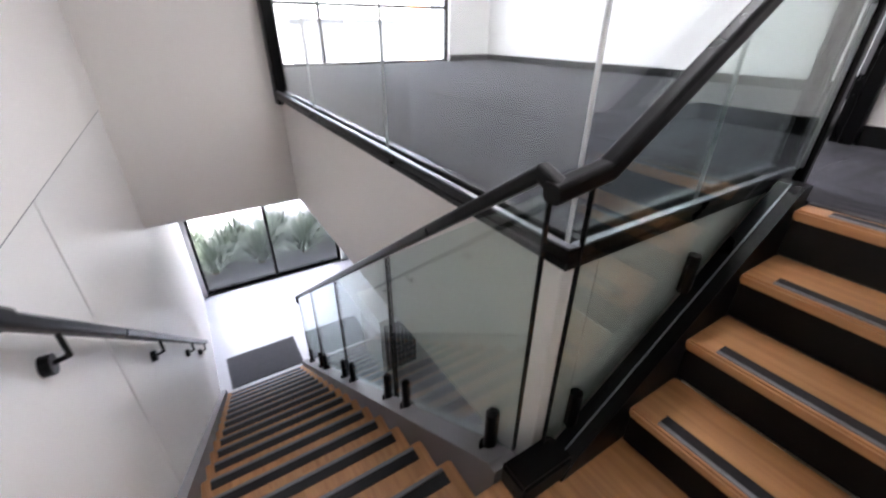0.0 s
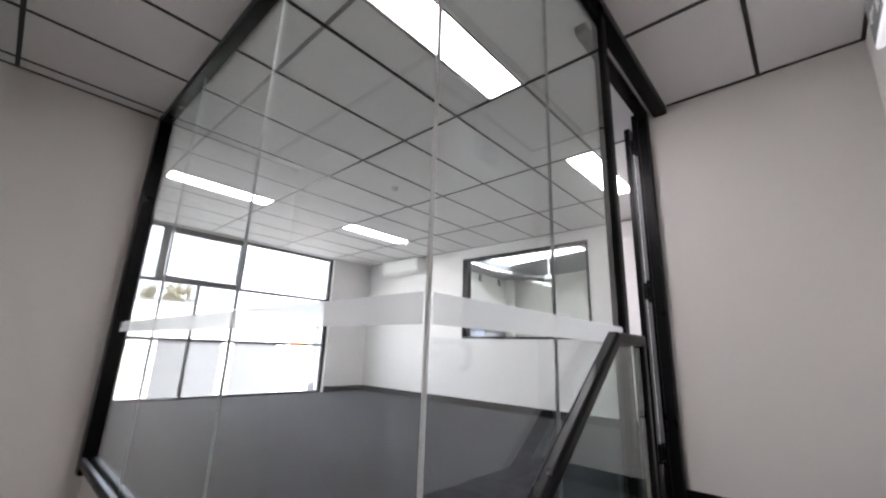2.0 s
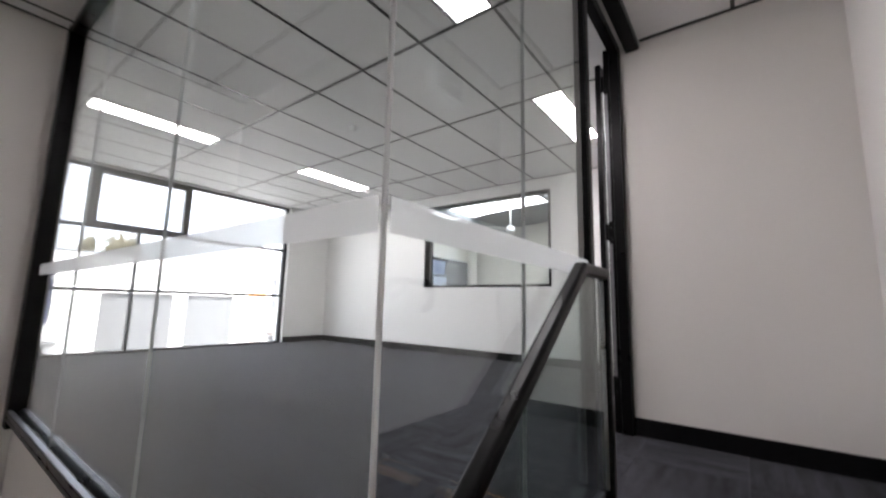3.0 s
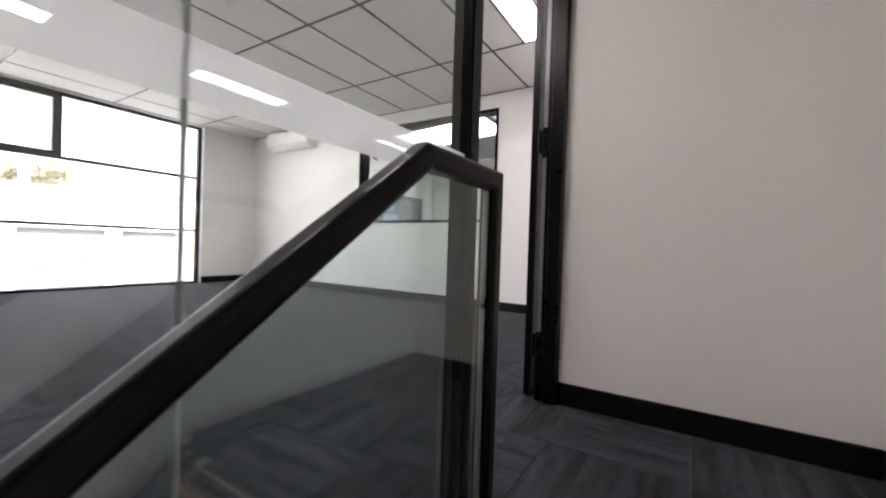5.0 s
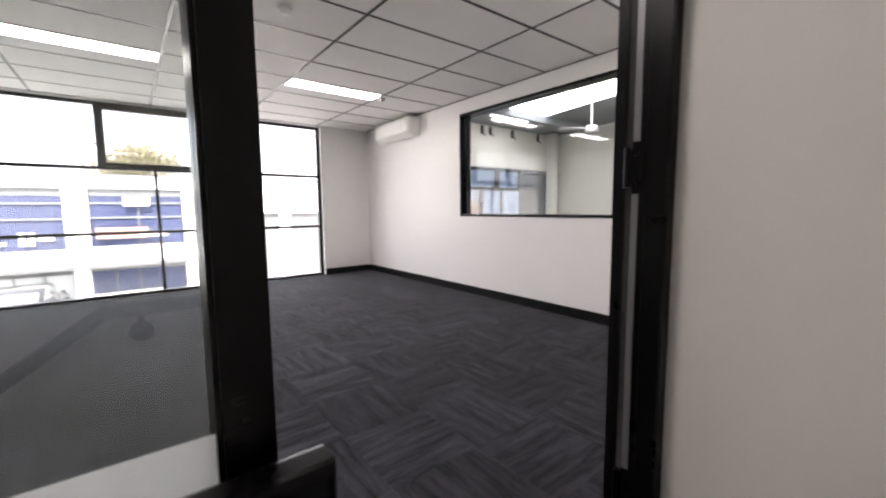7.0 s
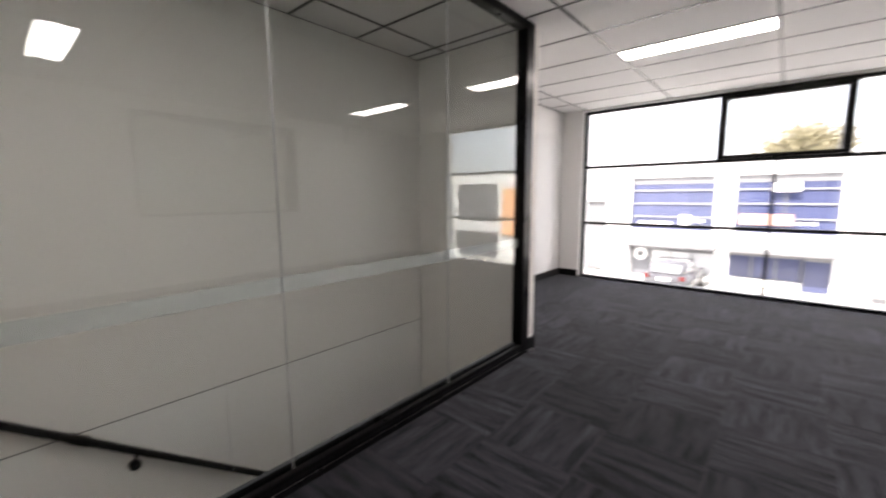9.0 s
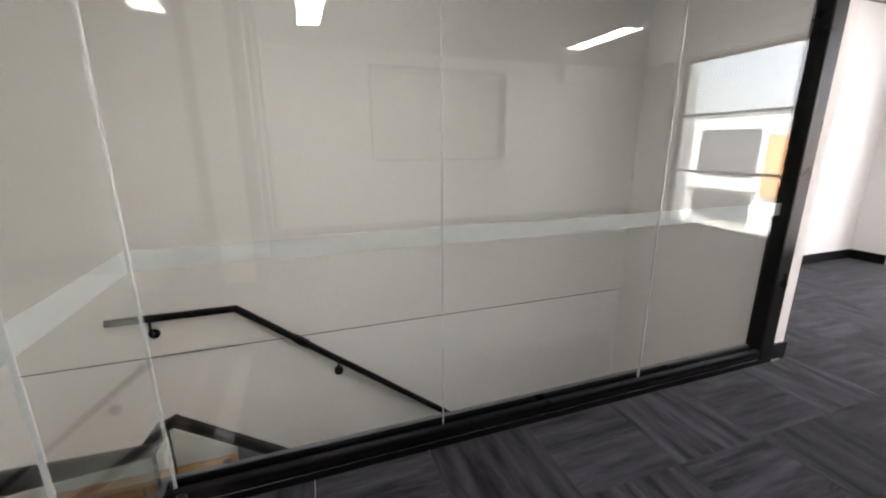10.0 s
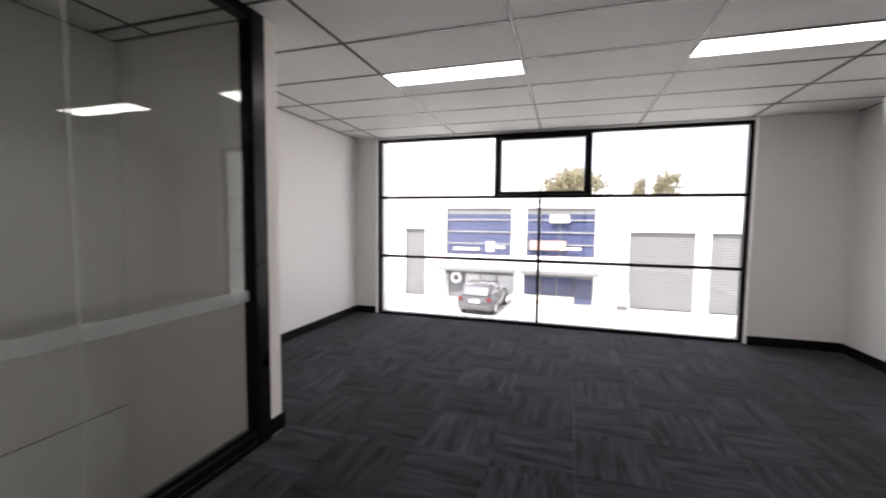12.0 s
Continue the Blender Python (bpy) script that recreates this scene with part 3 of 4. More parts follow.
part("handrail_end", cyl(bmesh.new(), (RX, yend - 0.13, K0 - 0.70 * (yend - 0.12) - 0.08), (RX, yend - 0.13, K0 - 0.70 * (yend - 0.12) + 0.02), 0.02), BLACK, bal)


def rail_z(y):
    return K0 - 0.70 * y - 0.03


cuts = [-0.045, 0.9, 1.9, 2.9, yend - 0.2]
for a, b_ in zip(cuts, cuts[1:]):
    a2, b2 = a + 0.012, b_ - 0.012
    ob = part("balustrade_pane", prism(bmesh.new(), [(a2, stair_z(a2) + 0.03), (b2, stair_z(b2) + 0.03), (b2, rail_z(b2)), (a2, rail_z(max(a2, 0)))], "x", RX - 0.006, RX + 0.006), GREEN_GLASS, bal)
    ob.visible_shadow = False
    for yy in (a2 + 0.004, b2 - 0.004):
        part("pane_edge", prism(bmesh.new(), [(yy - 0.0025, stair_z(yy) + 0.03), (yy + 0.0025, stair_z(yy) + 0.03), (yy + 0.0025, rail_z(max(yy, 0))), (yy - 0.0025, rail_z(max(yy, 0)))], "x", RX - 0.0065, RX + 0.0065), BLACK, bal, "dark polished pane edge")
    for yy in (a + 0.13, b_ - 0.13):
        b = bmesh.new()
        cyl(b, (RX, yy, stair_z(yy) - 0.02), (RX, yy, stair_z(yy) + 0.17), 0.024, seg=16)
        cyl(b, (RX, yy, stair_z(yy) + 0.17), (RX, yy, stair_z(yy) + 0.185), 0.024, 0.012, seg=16)
        cyl(b, (RX, yy, stair_z(yy) - 0.03), (RX, yy, stair_z(yy) - 0.005), 0.04, seg=18)
        part("clamp", b, BLACK, bal)


def up_rail(x):
    return K0 - 0.005 + (0.92 - K0) * min(max((x - 0.03) / 0.96, 0), 1) - 0.03


def up_low(x):
    return max(-0.72 + sl * (x - 0.05), -0.72) if x < 1.06 else 0.03


for xs in ([-0.005, 0.05, 1.0, 1.06, 1.262],):
    poly = [(x, up_low(x) + 0.02) for x in xs] + [(1.262, up_rail(1.262)), (0.995, up_rail(0.995)), (0.03, up_rail(0.03)), (-0.005, up_rail(-0.005))]
    ob = part("balustrade_pane", prism(bmesh.new(), poly, "y", RY - 0.006, RY + 0.006), GREEN_GLASS, bal)
    ob.visible_shadow = False
    part("pane_edge", box_bm(-0.009, -0.004, RY - 0.0065, RY + 0.0065, -0.70, up_rail(-0.005)), BLACK, bal, "dark polished pane edge")
    part("pane_edge", box_bm(1.254, 1.262, RY - 0.0065, RY + 0.0065, 0.05, up_rail(1.2)), ALU, bal, "bright pane edge")
for x in (0.12, 0.62):
    b = bmesh.new()
    cyl(b, (x, RY, up_low(x) - 0.02), (x, RY, up_low(x) + 0.13), 0.022, seg=14)
    part("clamp", b, BLACK, bal)
part("shoe", box_bm(-0.17, 0.05, -0.14, -0.03, LAND, LAND + 0.09, 0.01), BLACK, bal)

# wall handrails
wr = thing("wall_handrail", (XL + 0.07, 1.5, 0), "black steel handrail on brackets along the stairwell wall", "handrail")
wx = XL + 0.075
part("rail", sweep(bmesh.new(), [(wx, -0.62, 0.28), (wx, 0.08, 0.28), (wx, 3.95, 0.28 - 0.785 * 3.87)], (1, 0, 0), 0.042, 0.042), BLACK, wr)
part("rail_sleeve", sweep(bmesh.new(), [(wx, 0.42, 0.28 - 0.785 * 0.34), (wx, 0.50, 0.28 - 0.785 * 0.42)], (1, 0, 0), 0.052, 0.052), BLACK, wr)
for y in (-0.40, 0.70, 1.8, 2.9, 3.7):
    z = 0.28 - 0.785 * max(0, y - 0.08)
    b = bmesh.new()
    cyl(b, (wx, y, z - 0.015), (wx, y, z - 0.11), 0.008)
    cyl(b, (wx, y, z - 0.107), (XL + 0.02, y, z - 0.12), 0.008)
    cyl(b, (XL, y, z - 0.12), (XL + 0.036, y, z - 0.12), 0.032, seg=18)
    part("bracket", b, BLACK, wr)
wr = thing("wall_handrail", (0.8, YS + 0.07, 0), "black steel handrail with a looped end along the rear stair wall", "handrail")
wy = YS + 0.075
part("rail", sweep(bmesh.new(), [(1.36, wy, 0.74), (1.41, wy, 0.75), (1.44, wy, 0.79), (1.44, wy, 0.85), (1.41, wy, 0.89), (1.36, wy, 0.90), (1.10, wy, 0.90), (0.0, wy, 0.13)], (0, 1, 0), 0.04, 0.04), BLACK, wr)
for x, z in ((1.18, 0.90), (0.5, 0.48)):
    b = bmesh.new()
    cyl(b, (x, wy, z - 0.015), (x, wy, z - 0.075), 0.008)
    cyl(b, (x, wy, z - 0.072), (x, YS, z - 0.085), 0.008)
    cyl(b, (x, YS, z - 0.085), (x, YS + 0.01, z - 0.085), 0.032, seg=18)
    part("bracket", b, BLACK, wr)


# ---- office fittings ----
def ceiling_light(x, y):
    t = thing("ceiling_light", (x + 0.61, y + 0.155, H), "lit white recessed troffer in the tile ceiling", "ceiling light", "office troffers")
    b = bmesh.new()
    for a in ((x + 0.008, x + 1.212, y + 0.006, y + 0.022), (x + 0.008, x + 1.212, y + 0.300, y + 0.316), (x + 0.008, x + 0.024, y + 0.022, y + 0.300), (x + 1.196, x + 1.212, y + 0.022, y + 0.300)):
        bx(b, *a, H - 0.006, H + 0.011)
    part("frame", b, WHITE_PLASTIC, t)
    part("diffuser", box_bm(x + 0.024, x + 1.196, y + 0.022, y + 0.300, H - 0.003, H + 0.008), LIT, t, "glowing opal diffuser")


for lx, ly in LIGHTS:
    ceiling_light(lx, ly)

ac = thing("air_conditioner", (XR, 5.55, 2.35), "white wall-hung split air conditioner below the ceiling", "air conditioner")
prof = [(XR, 2.36), (XR - 0.13, 2.36), (XR - 0.215, 2.41), (XR - 0.23, 2.62), (XR - 0.21, 2.655), (XR, 2.655)]
part("casing", prism(bmesh.new(), prof, "y", 5.02, 6.10), WHITE_PLASTIC, ac)
part("front_panel", prism(bmesh.new(), [(XR - 0.219, 2.43), (XR - 0.228, 2.43), (XR - 0.241, 2.61), (XR - 0.231, 2.61)], "y", 5.05, 6.07), WHITE_PLASTIC, ac)
part("louvre", prism(bmesh.new(), [(XR - 0.145, 2.355), (XR - 0.205, 2.392), (XR - 0.21, 2.385), (XR - 0.15, 2.348)], "y", 5.08, 6.04), WHITE_PLASTIC, ac)
part("air_slot", box_bm(XR - 0.20, XR - 0.02, 5.05, 6.07, 2.655, 2.659), GREY_PLASTIC, ac)

for x, y in ((2.22, 2.82), (4.05, 4.57)):
    t = thing("smoke_detector", (x, y, H), "small round white ceiling smoke detector", "smoke detector")
    part("base", cyl(bmesh.new(), (x, y, H - 0.018), (x, y, H), 0.052, seg=24), WHITE_PLASTIC, t)
    part("dome", cyl(bmesh.new(), (x, y, H - 0.045), (x, y, H - 0.018), 0.028, 0.042, seg=24), WHITE_PLASTIC, t)

# exit sign beside the landing wall
ex = thing("exit_sign", (1.58, -1.06, 2.2), "double-sided lit exit sign with an arrow face", "exit sign")
part("body", box_bm(1.43, 1.73, -1.072, -1.042, 2.21, 2.41, 0.006), EXIT_DARK, ex)
for y0, y1 in ((-1.102, -1.073), (-1.041, -1.012)):
    f = part("face_panel", box_bm(1.42, 1.74, y0, y1, 2.20, 2.42, 0.006), EXIT_LIT, ex, "glowing translucent panel")
    if y1 > -1.03:
        part("pictogram_field", box_bm(1.44, 1.72, y1, y1 + 0.002, 2.22, 2.40), EXIT_DARK, f, "dark sign field")
        b = bmesh.new()
        bx(b, 1.47, 1.53, y1 + 0.001, y1 + 0.004, 2.25, 2.37)
        bx(b, 1.57, 1.65, y1 + 0.001, y1 + 0.004, 2.30, 2.325)
        prism(b, [(1.64, 2.275), (1.64, 2.35), (1.70, 2.312)], "y", y1 + 0.001, y1 + 0.004)
        part("pictogram", b, WHITE_PLASTIC, f, "white arrow and doorway mark")
part("wall_bracket", box_bm(1.54, 1.62, YS, -1.102, 2.36, 2.40, 0.004), BLACK, ex)
for x in (1.50, 1.66):
    part("hanger", cyl(bmesh.new(), (x, -1.057, 2.41), (x, -1.057, H), 0.006), BLACK, ex)

# ---- lobby below ----
m_ = thing("door_mat", (-0.65, 4.6, G), "dark grey ribbed entrance mat on the lobby floor", "mat")
part("pile", box_bm(-1.12, -0.17, 4.25, 4.9, G, G + 0.012, 0.004), MAT_GREY, m_)
part("border", box_bm(-1.14, -0.15, 4.23, 4.92, G, G + 0.006), GREY_PLASTIC, m_)
ct = thing("lobby_counter", (1.3, 3.6, G), "white lobby counter with a dark slatted end", "counter")
part("body", box_bm(0.75, 2.1, 3.35, 4.1, G, G + 0.98, 0.006), WHITE_PLASTIC, ct)
part("top", box_bm(0.73, 2.12, 3.33, 4.12, G + 0.985, G + 1.02, 0.004), WHITE_PLASTIC, ct)
for k in range(8):
    part("slat", box_bm(0.80 + 0.06 * k, 0.845 + 0.06 * k, 3.325, 3.348, G + 0.1, G + 0.9), GREY_PLASTIC, ct)

# ---- neighbouring workshop, seen through the internal window ----
structure("workshop_wall_east", box_bm(11.1, 11.3, -6.0, YF, -4.0, 5.2), CREAM, "cream tilt-panel workshop wall", "wall")
structure("workshop_wall_south", box_bm(5.17, 11.1, -6.2, -6.0, -4.0, 5.2), CREAM, "cream workshop rear wall", "wall")
structure("workshop_wall_west", box_bm(XR, 5.17, -6.0, YS - 0.2, -4.0, 5.2), CREAM, "cream workshop side wall", "wall")
structure("workshop_lining_north", wall_y(bmesh.new(), YF - 0.03, YF - 0.002, 5.18, 11.09, -4.0, 3.2, [(7.6, 10.9, -0.6, 2.2)]), CREAM, "cream lining of the workshop front wall", "wall")
structure("workshop_floor", box_bm(5.17, 11.1, -6.0, YF, -4.1, -3.95), CONCRETE, "bare concrete workshop floor", "floor")
b = bmesh.new()
ROOF_N, ROOF_S = 3.22, 4.0


def roof_z(y):
    return ROOF_N + (ROOF_S - ROOF_N) * (YF - y) / (YF + 6.0)


# Middle bay is the opaque emitting skylight, standing in for daylight.
for x0, x1, idx in ((5.16, 7.75, 0), (7.75, 9.0, 1), (9.0, 11.3, 0)):
    for y0, y1, sky_ok in ((-6.2, -1.0, False), (-1.0, 6.2, True), (6.2, 7.0, False)):
        vs = [b.verts.new((x, y, roof_z(y) + dz)) for dz in (0, 0.06) for x, y in ((x0, y0), (x1, y0), (x1, y1), (x0, y1))]
        for q in ((3, 2, 1, 0), (4, 5, 6, 7), (0, 1, 5, 4), (1, 2, 6, 5), (2, 3, 7, 6), (3, 0, 4, 7)):
            f = b.faces.new([vs[i] for i in q])
            f.material_index = idx if sky_ok else 0
rf = mesh_ob("workshop_roof", b, [ROOF_GREY, SKYLIGHT])
tagged(rf, "grey lined workshop roof with skylight strips that glow in place of daylight", "roof", kind="structure")
for y in (-3.0, 0.0, 3.0, 5.6):
    t = thing("roof_beam", (8, y, roof_z(y) - 0.2), "grey steel roof beam under the workshop roof", "beam", "workshop beams")
    part("web", box_bm(5.18, 11.09, y - 0.01, y + 0.01, roof_z(y) - 0.16, roof_z(y) - 0.002), ROOF_GREY, t)
    part("flange", box_bm(5.18, 11.09, y - 0.06, y + 0.06, roof_z(y) - 0.172, roof_z(y) - 0.16), ROOF_GREY, t)
col = thing("column", (10.62, 6.6, -3.95), "cream painted round steel column near the corner", "column")
part("shaft", cyl(bmesh.new(), (10.62, 6.6, -3.95), (10.62, 6.6, 3.2), 0.15, seg=28), CREAM, col, smooth=True)
part("cap_plate", box_bm(10.42, 10.82, 6.42, 6.78, 3.2, 3.225), ROOF_GREY, col)
fan = thing("ceiling_fan", (8.5, 4.1, 2.7), "white three-blade ceiling fan on a long rod", "ceiling fan")
part("rod", cyl(bmesh.new(), (8.5, 4.1, 2.78), (8.5, 4.1, roof_z(4.1)), 0.018), WHITE_PLASTIC, fan)
part("motor", cyl(cyl(bmesh.new(), (8.5, 4.1, 2.66), (8.5, 4.1, 2.78), 0.13, 0.10, 24), (8.5, 4.1, 2.62), (8.5, 4.1, 2.66), 0.07, 0.13, 24), WHITE_PLASTIC, fan)
for k in range(3):
    b = bmesh.new()
    bx(b, 0.12, 0.66, -0.06, 0.06, -0.006, 0.006, 0, 0.004)
    bmesh.ops.transform(b, matrix=pose(8.5, 4.1, 2.72, 10, 0, 25 + 120 * k), verts=b.verts)
    part("blade", b, WHITE_PLASTIC, fan)
win = thing("window_4", (9.2, 6.93, -0.6), "black framed workshop front window", "window", kind="structure")
for x0, x1, z0, z1 in ((7.6, 7.68, -0.6, 2.2), (10.82, 10.9, -0.6, 2.2), (7.68, 10.82, 2.12, 2.2), (7.68, 10.82, 1.62, 1.70), (7.68, 10.82, 0.7, 0.78), (7.68, 10.82, -0.6, -0.52), (8.70, 8.83, 1.70, 2.12), (8.16, 8.26, 0.78, 1.62), (8.92, 8.98, 0.78, 1.62), (9.6, 9.66, 1.70, 2.12)):
    bar("window_frame", x0, x1, YA, YB, z0, z1, win)
pane("pane", 7.68, 10.82, 6.947, 6.955, -0.52, 2.12, win, TINTED_GLASS)
bl = thing("roller_blind", (10.3, 6.7, 2.1), "dark roller blind drawn half down over the workshop window", "blind")
part("fabric", box_bm(9.42, 10.86, 6.755, 6.761, 0.7, 2.15), CHAIR_BLACK, bl)
part("tube", cyl(bmesh.new(), (9.38, 6.72, 2.11), (11.0, 6.72, 2.11), 0.05), CHAIR_BLACK, bl)
for k, x in enumerate((8.08, 8.36, 9.17, 10.2)):
    t = thing("pendant_hook", (x, 6.7, 3.0), "small dark fixing bracket high on the workshop wall", "bracket", "wall fixings")
    part("plate", box_bm(x - 0.035, x + 0.035, 6.74, 6.80, 2.98, 3.18, 0.008), GREY_PLASTIC, t)
    part("hook", cyl(bmesh.new(), (x, 6.74, 3.0), (x, 6.66, 2.93), 0.014), GREY_PLASTIC, t)

# ---- outside ----
MULCH = mat("grey_mulch", (0.07, 0.068, 0.066), 0.95, vary=0.4, scale=15, bump=0.6, bump_scale=40)
GB = -3.15                    # yard level before the opposite units
structure("ground", prism(bmesh.new(), [(7.02, -3.95), (12.0, -3.95), (19.0, GB), (900.0, GB), (900.0, -4.4), (7.02, -4.4)], "x", -400, 400), CONCRETE, "pale concrete yard in bright sun", "ground")
structure("ground_rear", box_bm(-400, 400, -400, -6.2, -4.3, -3.96), CONCRETE, "pale concrete ground behind the units", "ground")
for nm, x0, x1 in (("facade_fin_west", -1.42, -1.10), ("facade_fin_east", 4.32, 4.62)):
    structure(nm, box_bm(x0, x1, 7.02, 7.62, -0.6, 3.3, 0.01), RENDER_WHITE, "pale projecting fin beside the front window", "facade")
structure("facade_hood", box_bm(-1.42, 4.62, 7.02, 7.55, 3.05, 3.3), RENDER_WHITE, "pale hood over the front window", "facade")

FY = 24.5
hb = thing("opposite_building", (4, FY, GB), "white two-storey industrial units with shutters and blue glazing", "building")
HOLES = [(-7.75, -6.4, GB, 1.0), (-5.05, -1.1, -0.55, 2.28), (-0.24, 3.48, -0.5, 2.28), (-5.1, -0.95, GB, -1.5), (-0.35, 3.45, GB, -1.5),
         (5.2, 8.35, GB, 1.0), (9.0, 11.6, GB, 1.0), (14.0, 17.6, -0.55, 2.2), (14.0, 17.6, GB, -1.5), (-14.0, -9.0, GB, 1.0), (19.0, 23.0, -0.55, 2.2), (19.0, 23.0, GB, -1.5)]
part("wall", wall_y(bmesh.new(), FY, FY + 0.35, -30, 40, GB - 0.1, 2.9, HOLES), RENDER_WHITE, hb)
part("roof", box_bm(-30, 40, FY + 0.35, FY + 18, 2.5, 2.7), ROOF_GREY, hb)
part("parapet_cap", box_bm(-30, 40, FY - 0.05, FY + 0.42, 2.9, 2.96), SHUTTER, hb)
part("rear_wall", box_bm(-30, 40, FY + 18, FY + 18.3, -4, 2.7), RENDER_WHITE, hb)


def far_window(x0, x1, z0, z1, glass, rows, cols):
    w = part("window", box_bm(x0, x1, FY + 0.18, FY + 0.22, z0, z1), glass, hb, "blue, dark or pale glazing")
    for k in range(cols + 1):
        x = x0 + (x1 - x0) * k / cols
        part("mullion", box_bm(x - 0.03, x + 0.03, FY + 0.1, FY + 0.178, z0, z1), SHUTTER, w)
    for k in range(rows + 1):
        z = z0 + (z1 - z0) * k / rows
        part("transom", box_bm(x0, x1, FY + 0.09, FY + 0.175, z - 0.025, z + 0.025), PALE_FRAME, w)
    part("head_panel", box_bm(x0 + 0.04, x1 - 0.04, FY + 0.15, FY + 0.179, z1 - (z1 - z0) * 0.13, z1 - 0.03), SHUTTER, w, "grey panel across the glazing head")


def far_shutter(x0, x1, z0, z1):
    s = part("shutter", box_bm(x0, x1, FY + 0.22, FY + 0.25, z0, z1), SHUTTER, hb)
    n = int((z1 - z0) / 0.13)
    for k in range(n):
        z = z0 + (z1 - z0) * k / n
        part("slat", prism(bmesh.new(), [(FY + 0.218, z + 0.006), (FY + 0.185, z + 0.03), (FY + 0.19, z + 0.105), (FY + 0.218, z + 0.122)], "x", x0, x1), SHUTTER, s)


far_window(-5.05, -1.1, -0.55, 2.28, BLUE_GLASS, 4, 1)
far_window(-0.24, 3.48, -0.5, 2.28, BLUE_GLASS, 4, 2)
far_window(14.0, 17.6, -0.55, 2.2, DARK_GLASS, 4, 2)
far_window(19.0, 23.0, -0.55, 2.2, DARK_GLASS, 4, 2)
far_window(-5.1, -4.9, GB, -1.5, PALE_GLASS, 1, 1)
far_window(-4.88, -3.92, GB, -1.5, DARK_GLASS, 1, 1)
far_window(-3.9, -0.95, GB, -1.5, PALE_GLASS, 1, 3)
far_window(-0.35, 2.43, -2.75, -1.5, BLUE_GLASS, 1, 3)
part("spandrel_panel", box_bm(-0.35, 2.43, FY + 0.12, FY + 0.22, GB, -2.752), CREAM, hb, "cream panel under the shop window")
far_window(2.45, 3.45, GB, -1.5, BLUE_GLASS, 1, 1)
far_window(14.0, 17.6, GB, -1.5, DARK_GLASS, 1, 3)
far_window(19.0, 23.0, GB, -1.5, DARK_GLASS, 1, 3)
for x0, x1 in ((-7.75, -6.4), (5.2, 8.35), (9.0, 11.6), (-14.0, -9.0)):
    far_shutter(x0, x1, GB, 1.0)
for x0, x1 in ((-5.3, -0.8), (-0.5, 3.7), (13.8, 17.8), (18.8, 23.2)):
    part("canopy", box_bm(x0, x1, FY - 0.9, FY, -1.42, -1.24, 0.02), SHUTTER, hb)
part("cladding_panel", box_bm(12.2, 13.5, FY - 0.25, FY, -1.4, 1.8, 0.02), ORANGE, hb, "bright orange cladding panel")
part("cladding_panel", box_bm(23.6, 24.8, FY - 0.25, FY, -1.4, 1.8, 0.02), ORANGE, hb, "bright orange cladding panel")
for x in (12.0, 18.2, 24.9):
    part("fin", box_bm(x - 0.12, x + 0.12, FY - 0.7, FY, GB, 2.9, 0.02), RENDER_WHITE, hb)
part("sign_panel", box_bm(-0.05, 1.95, FY - 0.06, FY, -0.12, 0.42, 0.01), BRICK_RED, hb, "terracotta sign board")
part("sign_bar", box_bm(1.6, 2.75, FY - 0.08, FY - 0.061, -0.06, 0.06), WHITE_PLASTIC, hb)
part("sign_bar", box_bm(1.05, 2.1, FY - 0.10, FY - 0.02, 1.45, 1.88), WHITE_PLASTIC, hb, "white blank sign board")
b = bmesh.new()
for x0, x1, z0, z1 in ((-2.6, -2.42, -0.3, 0.3), (-2.3, -2.12, -0.3, 0.3), (-2.0, -1.5, -0.1, 0.05), (-2.42, -2.3, -0.3, -0.15), (-4.6, -3.0, -0.25, -0.1)):
    bx(b, x0, x1, FY + 0.04, FY + 0.08, z0, z1)
part("sign_mark", b, WHITE_PLASTIC, hb, "white blurred sign marks")
part("round_sign", cyl(bmesh.new(), (-4.42, FY + 0.03, -1.95), (-4.42, FY + 0.08, -1.95), 0.34, seg=28), WHITE_PLASTIC, hb, "round white door sign")
part("round_sign_core", cyl(bmesh.new(), (-4.42, FY + 0.02, -1.95), (-4.42, FY + 0.029, -1.95), 0.17, seg=24), GREY_PLASTIC, hb)

cb = thing("meter_cabinet", (4.75, 23.2, GB), "pale outdoor utility cabinet on a concrete plinth before the facade", "cabinet")
part("body", box_bm(4.4, 5.08, 22.9, 23.5, GB + 0.07, -2.12, 0.03), PALE_FRAME, cb)
part("vent", box_bm(4.5, 4.98, 22.89, 22.899, -2.95, -2.75), GREY_PLASTIC, cb)
part("plinth", box_bm(4.38, 5.10, 22.88, 23.52, GB, GB + 0.068), CONCRETE, cb)


